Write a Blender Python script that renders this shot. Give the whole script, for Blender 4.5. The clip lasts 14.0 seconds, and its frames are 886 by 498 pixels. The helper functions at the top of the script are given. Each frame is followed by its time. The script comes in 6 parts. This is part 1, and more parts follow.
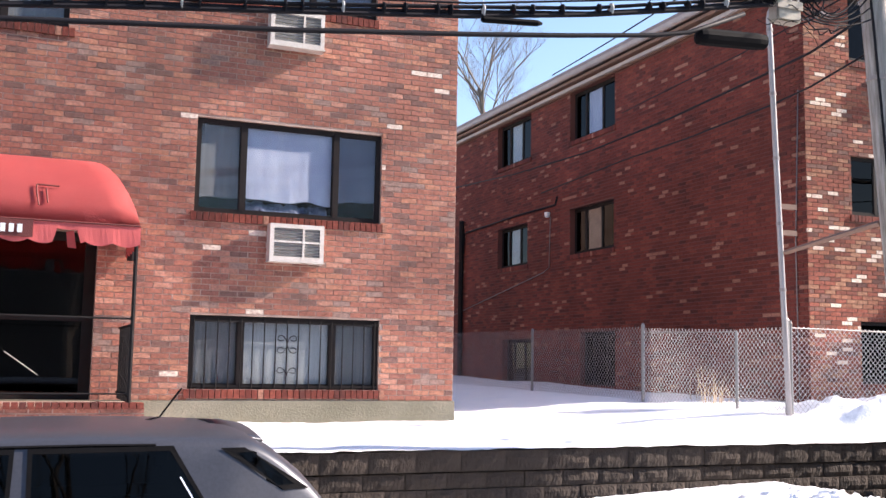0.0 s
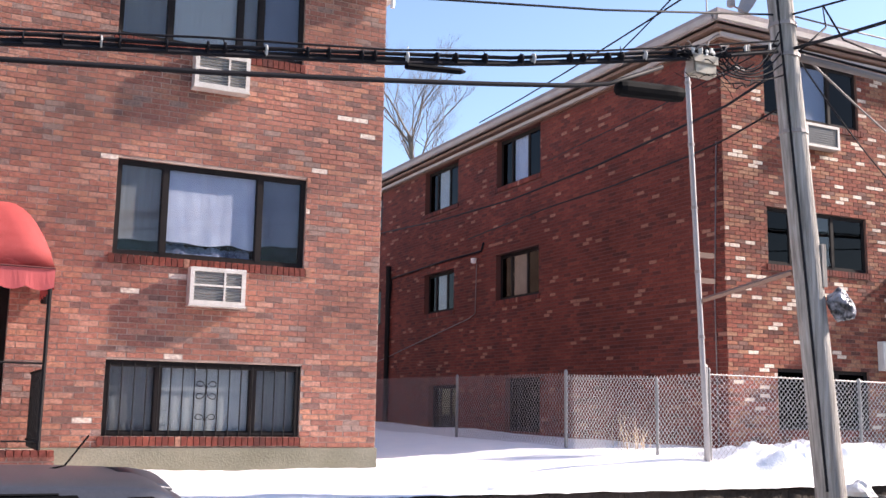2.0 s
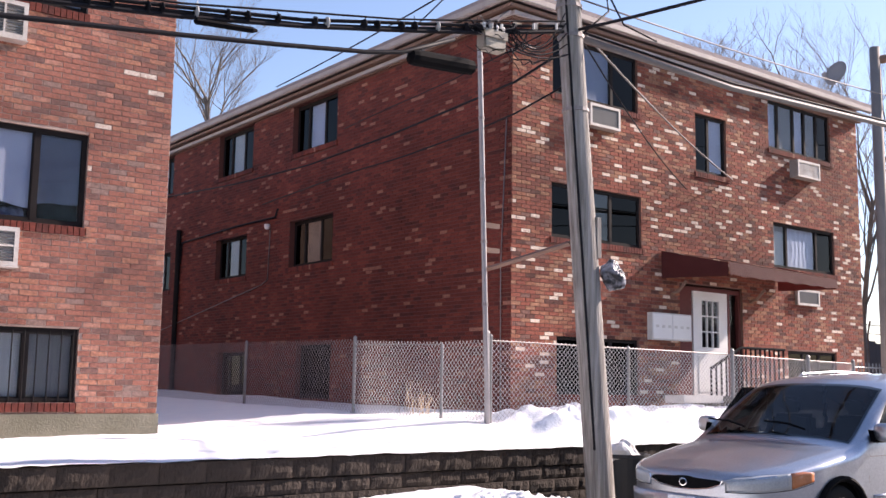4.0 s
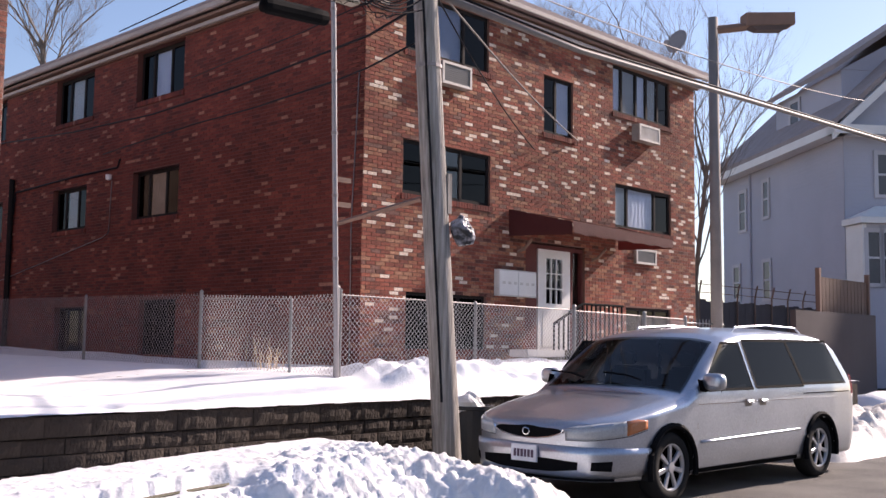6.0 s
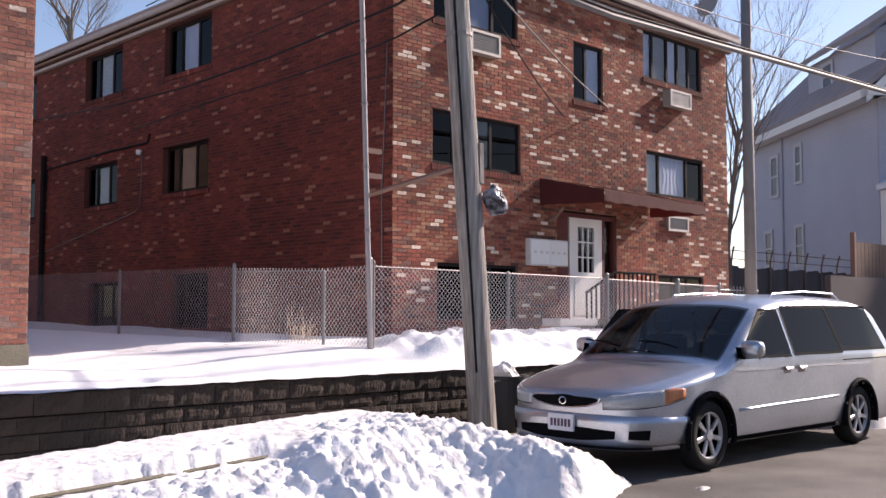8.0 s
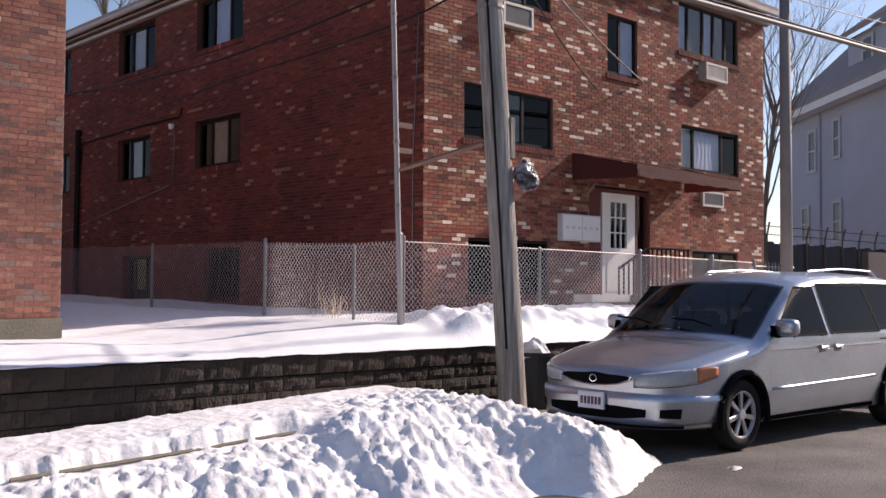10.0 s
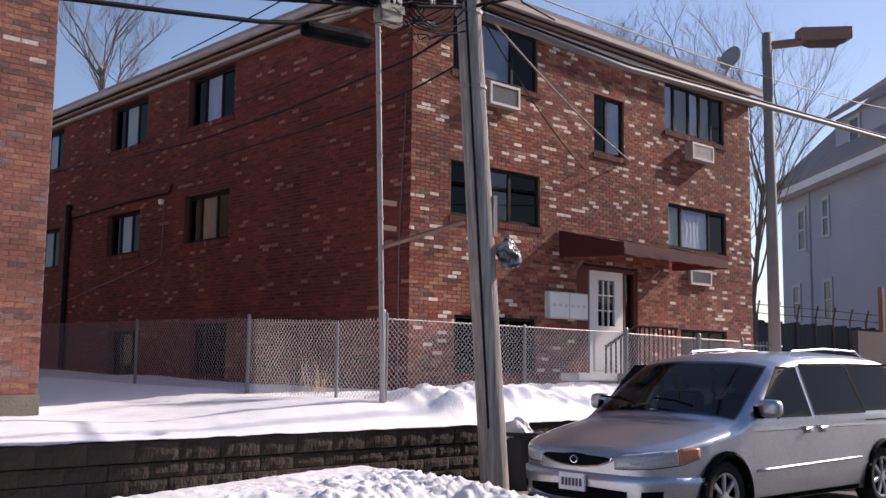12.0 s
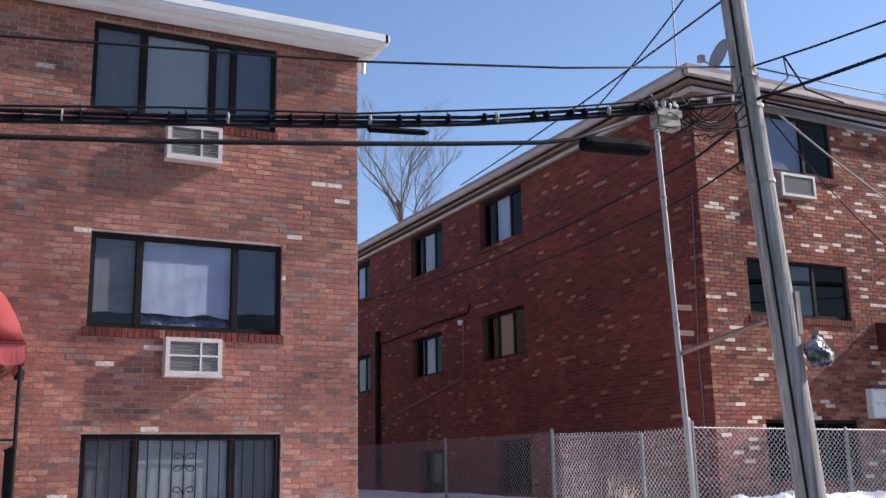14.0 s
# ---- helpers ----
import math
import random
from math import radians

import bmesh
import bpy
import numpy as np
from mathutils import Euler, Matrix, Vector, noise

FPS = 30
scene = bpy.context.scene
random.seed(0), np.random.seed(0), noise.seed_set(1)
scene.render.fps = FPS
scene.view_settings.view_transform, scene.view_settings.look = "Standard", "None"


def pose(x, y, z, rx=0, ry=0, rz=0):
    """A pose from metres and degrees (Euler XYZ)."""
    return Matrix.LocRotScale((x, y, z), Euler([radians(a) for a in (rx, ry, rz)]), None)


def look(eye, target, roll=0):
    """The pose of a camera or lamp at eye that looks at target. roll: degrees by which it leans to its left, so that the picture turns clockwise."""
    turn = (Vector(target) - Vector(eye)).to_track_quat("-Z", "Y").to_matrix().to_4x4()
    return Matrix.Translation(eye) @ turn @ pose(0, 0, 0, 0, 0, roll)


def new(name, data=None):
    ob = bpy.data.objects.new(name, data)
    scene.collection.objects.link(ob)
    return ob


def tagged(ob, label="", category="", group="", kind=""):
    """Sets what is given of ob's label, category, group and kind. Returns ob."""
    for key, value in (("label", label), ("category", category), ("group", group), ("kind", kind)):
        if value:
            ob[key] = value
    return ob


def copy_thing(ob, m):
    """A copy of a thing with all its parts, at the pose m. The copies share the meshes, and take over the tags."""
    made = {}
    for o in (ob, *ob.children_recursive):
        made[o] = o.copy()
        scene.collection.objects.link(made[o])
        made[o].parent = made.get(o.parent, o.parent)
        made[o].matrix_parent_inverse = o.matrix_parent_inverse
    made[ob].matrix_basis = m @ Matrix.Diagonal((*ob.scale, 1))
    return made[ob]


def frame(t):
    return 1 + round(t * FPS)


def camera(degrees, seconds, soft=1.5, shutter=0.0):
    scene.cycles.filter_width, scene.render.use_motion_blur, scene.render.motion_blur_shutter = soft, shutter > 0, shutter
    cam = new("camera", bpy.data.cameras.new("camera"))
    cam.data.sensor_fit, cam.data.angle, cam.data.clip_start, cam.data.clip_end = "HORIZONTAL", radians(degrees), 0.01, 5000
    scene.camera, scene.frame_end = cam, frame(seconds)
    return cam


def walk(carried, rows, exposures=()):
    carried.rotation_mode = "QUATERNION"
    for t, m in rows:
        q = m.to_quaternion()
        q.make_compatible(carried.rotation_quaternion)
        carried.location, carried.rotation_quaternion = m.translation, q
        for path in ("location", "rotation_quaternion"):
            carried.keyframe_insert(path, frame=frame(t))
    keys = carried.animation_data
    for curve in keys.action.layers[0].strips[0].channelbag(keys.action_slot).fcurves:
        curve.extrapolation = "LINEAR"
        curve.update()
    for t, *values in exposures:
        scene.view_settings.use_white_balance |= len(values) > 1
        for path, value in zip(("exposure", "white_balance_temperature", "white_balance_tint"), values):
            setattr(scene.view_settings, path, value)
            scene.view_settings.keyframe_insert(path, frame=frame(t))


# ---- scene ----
cam = camera(46.8, 14.0, soft=1.5)
PATH = [
    (0, (-0.089, 1.155, 1.659), (0.671, 2.992, 1.88), 1.0),
    (0.5, (-0.088, 1.162, 1.658), (0.736, 2.969, 1.895), 1.3),
    (1, (-0.085, 1.162, 1.658), (0.747, 2.964, 1.905), 0.7),
    (1.5, (-0.066, 1.153, 1.66), (0.758, 2.956, 1.925), 0.8),
    (2, (-0.024, 1.136, 1.662), (0.855, 2.906, 1.973), 1.0),
    (2.5, (0.026, 1.117, 1.659), (1.111, 2.763, 1.994), 1.4),
    (2.7, (0.036, 1.109, 1.657), (1.186, 2.707, 2.01), 1.5),
    (4.8, (0.022, 1.03, 1.571), (1.323, 2.539, 1.74), -0.4),
    (5, (0.019, 1.03, 1.569), (1.394, 2.472, 1.749), -0.4),
    (5.5, (0.01, 1.039, 1.563), (1.416, 2.448, 1.758), -0.1),
    (6, (0.004, 1.048, 1.557), (1.444, 2.424, 1.74), 0.8),
    (6.5, (-0.004, 1.056, 1.55), (1.445, 2.427, 1.694), 0.8),
    (7, (-0.007, 1.072, 1.551), (1.44, 2.448, 1.664), 0.8),
    (7.5, (-0.005, 1.104, 1.558), (1.438, 2.484, 1.68), 0.6),
    (7.7, (-0.002, 1.116, 1.559), (1.42, 2.516, 1.689), 0.4),
    (9.8, (0.075, 1.168, 1.58), (1.442, 2.625, 1.66), 0.1),
    (10, (0.082, 1.169, 1.581), (1.443, 2.632, 1.655), 0.4),
    (10.5, (0.101, 1.166, 1.587), (1.512, 2.581, 1.665), 0.9),
    (11, (0.124, 1.152, 1.593), (1.575, 2.523, 1.712), 0.3),
    (11.5, (0.158, 1.125, 1.598), (1.602, 2.501, 1.744), 0.7),
    (12, (0.203, 1.092, 1.602), (1.563, 2.541, 1.824), 0.7),
    (12.5, (0.241, 1.063, 1.607), (1.52, 2.574, 1.889), 0.6),
    (13, (0.252, 1.049, 1.612), (1.439, 2.631, 1.905), 0.2),
    (13.5, (0.235, 1.043, 1.616), (1.251, 2.734, 1.944), -0.9),
    (13.6, (0.23, 1.042, 1.617), (1.215, 2.748, 1.962), -1.4),
    (14, (0.207, 1.037, 1.619), (1.082, 2.782, 2.054), -1.1),
]
walk(cam, [(t, look(eye, target, roll)) for t, eye, target, roll in PATH],
     [(0.0, 1.46, 6900, 17), (2.0, 1.38, 6900, 18), (2.7, 1.14, 6900, 20), (5.0, 0.96, 7100, 24), (5.5, 0.80, 7100, 24), (6.5, 0.67, 7100, 24), (7.5, 0.68, 7100, 24), (10.0, 0.33, 7100, 23),
      (11.5, 0.30, 7100, 24), (12.5, 0.36, 6600, 23), (13.2, 0.40, 6500, 22), (14.0, 0.68, 6300, 18)])

# ---- world, sun ----
SUN_DIR = Vector((1.68, -0.33, 1.0)).normalized()
world = bpy.data.worlds.new("sky")
scene.world = world
world.use_nodes = True
wn = world.node_tree
sky = wn.nodes.new("ShaderNodeTexSky")
sky.sky_type = "NISHITA"
sky.sun_disc = False
sky.sun_elevation = math.asin(SUN_DIR.z)
sky.sun_rotation = math.atan2(SUN_DIR.x, SUN_DIR.y)
sky.air_density, sky.dust_density, sky.ozone_density = 1.0, 0.4, 3.0
wn.links.new(sky.outputs[0], wn.nodes["Background"].inputs[0])
wn.nodes["Background"].inputs[1].default_value = 0.112
sun = new("sun", bpy.data.lights.new("sun", "SUN"))
sun.data.energy, sun.data.angle, sun.data.color = 5.0, radians(1.5), (1.0, 0.93, 0.85)
sun.matrix_world = look((0, 0, 30), Vector((0, 0, 30)) - SUN_DIR)


# ---- materials ----
def material(name, color, rough=0.7, metal=0.0, second=None, scale=6.0, detail=4.0, mix=0.5, bump=0.0, bump_scale=60.0,
             stretch=(1, 1, 1), spec=0.5, coat=0.0):
    """A surface with two scales of variation: a slow one between two colours, and a fine grain in relief."""
    m = bpy.data.materials.new(name)
    m.use_nodes = True
    n, k = m.node_tree.nodes, m.node_tree.links
    b = n["Principled BSDF"]
    b.inputs["Roughness"].default_value, b.inputs["Metallic"].default_value = rough, metal
    b.inputs["Specular IOR Level"].default_value = spec
    b.inputs["Coat Weight"].default_value = coat
    co = n.new("ShaderNodeTexCoord")
    mp = n.new("ShaderNodeMapping")
    mp.inputs["Scale"].default_value = stretch
    k.new(co.outputs["Object"], mp.inputs[0])
    slow = n.new("ShaderNodeTexNoise")
    slow.inputs["Scale"].default_value, slow.inputs["Detail"].default_value = scale, detail
    k.new(mp.outputs[0], slow.inputs["Vector"])
    fine = n.new("ShaderNodeTexNoise")
    fine.inputs["Scale"].default_value, fine.inputs["Detail"].default_value = bump_scale, 3
    k.new(mp.outputs[0], fine.inputs["Vector"])
    r = n.new("ShaderNodeValToRGB")
    r.color_ramp.elements[0].position, r.color_ramp.elements[1].position = 0.5 - mix / 2, 0.5 + mix / 2
    r.color_ramp.elements[0].color = (*color, 1)
    r.color_ramp.elements[1].color = (*(second or [min(1, c * 1.18) for c in color]), 1)
    k.new(slow.outputs[0], r.inputs[0])
    g = n.new("ShaderNodeMix")
    g.data_type, g.blend_type = "RGBA", "OVERLAY"
    g.inputs[0].default_value = 0.25
    k.new(r.outputs[0], g.inputs[6])
    k.new(fine.outputs[0], g.inputs[7])
    k.new(g.outputs[2], b.inputs["Base Color"])
    if bump:
        u = n.new("ShaderNodeBump")
        u.inputs["Strength"].default_value, u.inputs["Distance"].default_value = bump, 0.02
        k.new(fine.outputs[0], u.inputs["Height"])
        k.new(u.outputs[0], b.inputs["Normal"])
    return m


def brick_material(name, palette, single):
    """Fired brick whose tone is drawn anew for each brick from the palette of (share, colour)."""
    m = bpy.data.materials.new(name)
    m.use_nodes = True
    n, k = m.node_tree.nodes, m.node_tree.links
    b = n["Principled BSDF"]
    b.inputs["Roughness"].default_value = 0.88
    b.inputs["Specular IOR Level"].default_value = 0.3
    if single:
        rnd = n.new("ShaderNodeObjectInfo").outputs["Random"]
    else:
        rnd = n.new("ShaderNodeNewGeometry").outputs["Random Per Island"]
    r = n.new("ShaderNodeValToRGB")
    r.color_ramp.interpolation = "CONSTANT"
    at = 0.0
    for i, (share, color) in enumerate(palette):
        e = r.color_ramp.elements[i] if i < 2 else r.color_ramp.elements.new(at)
        e.position, e.color = at, (*color, 1)
        at += share
    k.new(rnd, r.inputs[0])
    co = n.new("ShaderNodeNewGeometry").outputs["Position"]
    slow = n.new("ShaderNodeTexNoise")
    slow.inputs["Scale"].default_value, slow.inputs["Detail"].default_value = 0.7, 5
    k.new(co, slow.inputs["Vector"])
    fine = n.new("ShaderNodeTexNoise")
    fine.inputs["Scale"].default_value, fine.inputs["Detail"].default_value = 38, 4
    k.new(co, fine.inputs["Vector"])
    hs = n.new("ShaderNodeHueSaturation")
    vary = n.new("ShaderNodeMath")
    vary.operation = "MULTIPLY_ADD"
    vary.inputs[1].default_value, vary.inputs[2].default_value = 1.3, 0.35
    k.new(slow.outputs[0], vary.inputs[0])
    k.new(vary.outputs[0], hs.inputs["Value"])
    k.new(r.outputs[0], hs.inputs["Color"])
    g = n.new("ShaderNodeMix")
    g.data_type, g.blend_type = "RGBA", "OVERLAY"
    g.inputs[0].default_value = 0.9
    k.new(hs.outputs[0], g.inputs[6])
    k.new(fine.outputs[0], g.inputs[7])
    k.new(g.outputs[2], b.inputs["Base Color"])
    u = n.new("ShaderNodeBump")
    u.inputs["Strength"].default_value, u.inputs["Distance"].default_value = 0.5, 0.006
    k.new(fine.outputs[0], u.inputs["Height"])
    k.new(u.outputs[0], b.inputs["Normal"])
    return m


def glass_material(name, tint, gloss=1.0):
    """A pane: clear with a tint, and a mirror at the strength that the angle gives."""
    m = bpy.data.materials.new(name)
    m.use_nodes = True
    n, k = m.node_tree.nodes, m.node_tree.links
    n.remove(n["Principled BSDF"])
    t, s, x, f, p, q = (n.new("ShaderNode" + i) for i in ("BsdfTransparent", "BsdfGlossy", "MixShader", "LayerWeight", "Math", "Math"))
    t.inputs[0].default_value = (*tint, 1)
    s.inputs["Roughness"].default_value = 0.02
    f.inputs["Blend"].default_value = 0.5
    p.operation, q.operation = "POWER", "MULTIPLY_ADD"
    p.inputs[1].default_value = 4.0
    q.inputs[1].default_value, q.inputs[2].default_value = 0.32, 0.05 * gloss
    k.new(f.outputs["Facing"], p.inputs[0])
    k.new(p.outputs[0], q.inputs[0])
    k.new(q.outputs[0], x.inputs[0])
    k.new(t.outputs[0], x.inputs[1])
    k.new(s.outputs[0], x.inputs[2])
    k.new(x.outputs[0], n["Material Output"].inputs[0])
    return m


RED, BROWN, DARK, GREY, ORANGE, CREAM = (0.285, 0.112, 0.080), (0.235, 0.098, 0.074), (0.165, 0.085, 0.070), (0.25, 0.155, 0.128), (0.34, 0.140, 0.086), (0.62, 0.50, 0.42)
PAL_A = [(0.25, RED), (0.19, (0.31, 0.122, 0.086)), (0.16, BROWN), (0.14, (0.365, 0.160, 0.105)), (0.06, GREY), (0.115, (0.38, 0.182, 0.132)), (0.075, DARK), (0.008, CREAM), (0.002, (0.8, 0.74, 0.7))]
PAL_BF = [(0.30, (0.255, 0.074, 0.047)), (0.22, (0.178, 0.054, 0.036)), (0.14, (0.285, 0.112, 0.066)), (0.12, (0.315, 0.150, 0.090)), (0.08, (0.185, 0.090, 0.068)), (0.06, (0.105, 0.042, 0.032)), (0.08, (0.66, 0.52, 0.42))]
# side wall, also sills: the wall's shade is partly mixed into these darker tones
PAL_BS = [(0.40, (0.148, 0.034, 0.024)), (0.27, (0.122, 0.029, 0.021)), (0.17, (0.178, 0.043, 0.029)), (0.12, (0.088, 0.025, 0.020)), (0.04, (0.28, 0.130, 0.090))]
M = {}
for key, pal in (("a", PAL_A), ("bf", PAL_BF), ("bs", PAL_BS)):
    M["brick_" + key] = brick_material("brick_" + key, pal, False)
    M["brick_" + key + "_single"] = brick_material("brick_" + key + "_single", pal, True)
M["mortar"] = material("mortar", (0.50, 0.375, 0.315), 0.95, second=(0.27, 0.165, 0.13), scale=2, bump=0.4, bump_scale=90)
# mortar of the side wall, its shade put into the colour
M["mortar_bs_shaded"] = material("mortar_bs_shaded", (0.15, 0.055, 0.042), 0.95, second=(0.11, 0.04, 0.033), scale=2, bump=0.4, bump_scale=90)
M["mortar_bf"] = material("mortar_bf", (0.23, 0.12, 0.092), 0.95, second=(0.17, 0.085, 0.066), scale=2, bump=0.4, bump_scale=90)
M["concrete"] = material("concrete", (0.25, 0.225, 0.17), 0.9, second=(0.13, 0.12, 0.08), scale=1.5, detail=8, bump=0.3, bump_scale=50)
M["block"] = material("wall_block", (0.022, 0.015, 0.011), 0.95, second=(0.047, 0.033, 0.025), scale=4, detail=8, bump=1.0, bump_scale=40, stretch=(1, 1, 0.5))
M["snow"] = material("snow", (0.86, 0.88, 0.92), 0.6, second=(0.93, 0.94, 0.95), scale=3, bump=0.35, bump_scale=45, spec=0.3)
M["snow_dirty"] = material("snow_dirty", (0.90, 0.91, 0.93), 0.6, second=(0.80, 0.79, 0.78), scale=2.2, detail=10, mix=0.3, bump=0.4, bump_scale=24, spec=0.3)
M["asphalt"] = material("asphalt", (0.070, 0.064, 0.058), 0.85, second=(0.14, 0.128, 0.115), scale=1.1, detail=12, mix=0.32, bump=0.7, bump_scale=70)
M["pole_wood"] = material("pole_wood", (0.13, 0.115, 0.10), 0.9, second=(0.46, 0.43, 0.40), scale=8, detail=10, bump=0.8, bump_scale=30, stretch=(3, 3, 0.12))
M["raw_wood"] = material("raw_wood", (0.34, 0.22, 0.13), 0.85, second=(0.46, 0.33, 0.20), scale=6, bump=0.4, bump_scale=40, stretch=(2, 2, 0.3))
M["galvanised"] = material("galvanised", (0.25, 0.245, 0.245), 0.55, 0.5, scale=10, bump=0.1)
# darker copy of the fence wire: the building's shade is in its colour
M["wire_shaded"] = material("shaded_fence_wire", (0.34, 0.30, 0.30), 0.7, 0.1, scale=10)
M["wire"] = material("fence_wire", (0.55, 0.53, 0.53), 0.5, 0.2, scale=10)
M["conduit"] = material("conduit", (0.33, 0.31, 0.31), 0.6, 0.1, scale=5)
M["white_paint"] = material("white_paint", (0.74, 0.72, 0.70), 0.6, second=(0.80, 0.79, 0.77), scale=2, bump=0.1)
M["trim_paint"] = material("trim_paint", (0.46, 0.40, 0.37), 0.7, second=(0.36, 0.30, 0.28), scale=3, bump=0.2)
M["soffit"] = material("soffit", (0.20, 0.12, 0.09), 0.8, scale=3)
M["dark_frame"] = material("dark_frame", (0.016, 0.013, 0.013), 0.7, spec=0.12, scale=5)
M["iron"] = material("black_iron", (0.02, 0.018, 0.018), 0.9, spec=0.05, scale=12, bump=0.2)
M["ac_shell"] = material("ac_shell", (0.62, 0.58, 0.54), 0.6, second=(0.48, 0.42, 0.37), scale=6, bump=0.1)
M["ac_old"] = material("ac_old", (0.36, 0.32, 0.29), 0.6, second=(0.26, 0.22, 0.19), scale=6, bump=0.1)
M["ac_grille"] = material("ac_grille", (0.13, 0.125, 0.12), 0.6, scale=6)
M["curtain"] = material("curtain", (0.66, 0.70, 0.78), 0.9, second=(0.52, 0.56, 0.66), scale=2.2, detail=7, stretch=(1.6, 1.6, 0.6), bump=0.15, bump_scale=9)
M["blind"] = material("blind", (0.27, 0.275, 0.25), 0.8, second=(0.20, 0.205, 0.19), scale=4, stretch=(8, 8, 0.2))
M["blind_pale"] = material("blind_pale", (0.58, 0.60, 0.54), 0.8, second=(0.48, 0.50, 0.46), scale=4, stretch=(8, 8, 0.2))
M["room"] = material("room_wall", (0.055, 0.048, 0.045), 0.9, scale=1)
M["red_canvas"] = material("red_canvas", (0.60, 0.115, 0.11), 0.8, second=(0.50, 0.085, 0.085), scale=1.6, detail=7, bump=0.06, bump_scale=200)
M["maroon_canvas"] = material("maroon_canvas", (0.14, 0.028, 0.025), 0.75, second=(0.11, 0.022, 0.02), scale=3, bump=0.2, bump_scale=70)
# lighter copy of the maroon canvas, with daylight on the slope in its colour
M["maroon_lit"] = material("maroon_canvas_lit", (0.17, 0.062, 0.052), 0.75, second=(0.12, 0.042, 0.036), scale=3, bump=0.2, bump_scale=70)
M["silver"] = material("silver_paint", (0.41, 0.445, 0.50), 0.33, 0.85, scale=1.5, coat=0.6)
M["grey_paint"] = material("grey_paint", (0.050, 0.052, 0.064), 0.40, 0.35, scale=1.5, coat=0.12)
M["rubber"] = material("rubber", (0.018, 0.018, 0.018), 0.85, spec=0.15, scale=8)
M["black_plastic"] = material("black_plastic", (0.005, 0.005, 0.006), 0.8, spec=0.08, scale=8, bump=0.1)
M["bin_plastic"] = material("bin_plastic", (0.028, 0.03, 0.034), 0.55, scale=3)
M["alloy"] = material("alloy_rim", (0.45, 0.45, 0.46), 0.4, 0.5, scale=8)
M["chrome"] = material("chrome", (0.75, 0.75, 0.76), 0.15, 0.95, scale=8)
M["lamp_clear"] = material("lamp_clear", (0.33, 0.35, 0.36), 0.08, 0.0, scale=10, coat=0.8)
M["amber"] = material("amber_lens", (0.48, 0.16, 0.06), 0.15, scale=10, coat=0.8)
M["red_lens"] = material("red_lens", (0.50, 0.03, 0.03), 0.15, scale=10, coat=0.8)
M["plate_white"] = material("plate_white", (0.74, 0.74, 0.76), 0.5, scale=10)
M["ink"] = material("dark_ink", (0.10, 0.06, 0.09), 0.6, scale=10)
M["cable"] = material("cable", (0.016, 0.015, 0.018), 0.6, spec=0.1, scale=8)
M["light_cable"] = material("light_cable", (0.17, 0.15, 0.145), 0.6, scale=8)
M["box_grey"] = material("box_grey", (0.55, 0.53, 0.50), 0.6, scale=6)
M["box_tan"] = material("box_tan", (0.40, 0.365, 0.30), 0.7, second=(0.28, 0.24, 0.19), scale=5, detail=6)
M["bark"] = material("bark", (0.15, 0.12, 0.10), 0.9, second=(0.23, 0.19, 0.16), scale=6, bump=0.5)
M["siding"] = material("siding_paint", (0.44, 0.445, 0.515), 0.7, second=(0.385, 0.39, 0.45), scale=0.6, bump=0.1)
M["shingle"] = material("shingle", (0.27, 0.225, 0.22), 0.9, second=(0.34, 0.285, 0.28), scale=2, bump=0.5, bump_scale=30)
M["grey_metal"] = material("grey_metal", (0.27, 0.24, 0.23), 0.55, 0.3, scale=3)
M["lamp_post"] = material("lamp_post", (0.25, 0.22, 0.205), 0.8, 0.0, second=(0.19, 0.165, 0.155), scale=3)
# the pale second tone paints glints on the black folds
M["bag_plastic"] = material("bag_plastic", (0.02, 0.02, 0.024), 0.34, scale=9, second=(0.28, 0.28, 0.32), mix=0.16)
M["board_grey"] = material("board_grey", (0.105, 0.083, 0.082), 0.9, scale=1.2, second=(0.08, 0.062, 0.062), bump=0.3)
M["board_tan"] = material("board_tan", (0.15, 0.095, 0.072), 0.9, scale=1.2, bump=0.3)
M["dry_grass"] = material("dry_grass", (0.42, 0.30, 0.18), 0.9, scale=6)
M["shade"] = material("roller_shade", (0.20, 0.225, 0.27), 0.85, second=(0.15, 0.17, 0.21), scale=2.5, detail=6)
# reflected sky painted as a flat blue-grey sheet
M["blue_shade"] = material("blue_shade", (0.30, 0.36, 0.47), 0.8, second=(0.24, 0.29, 0.38), scale=2, detail=5)
M["far_trim"] = material("far_trim", (0.54, 0.53, 0.56), 0.7, second=(0.48, 0.47, 0.50), scale=1)
M["far_pane"] = material("far_pane", (0.075, 0.075, 0.085), 0.25, scale=3)
M["tan_shade"] = material("tan_shade", (0.32, 0.24, 0.17), 0.85, second=(0.22, 0.16, 0.11), scale=4, detail=6)
M["cloth_blue"] = material("blue_cloth", (0.06, 0.075, 0.13), 0.9, second=(0.20, 0.22, 0.30), scale=7, detail=6, mix=0.25, bump=0.2)
M["glass"] = glass_material("window_glass", (0.80, 0.82, 0.86), 0.45)
M["street_side"] = material("street_side", (0.10, 0.085, 0.075), 0.9, second=(0.17, 0.15, 0.14), scale=0.3)
M["car_glass"] = glass_material("car_glass", (0.26, 0.30, 0.31), 1.2)
M["dark_glass"] = glass_material("dark_glass", (0.035, 0.036, 0.04), 0.25)


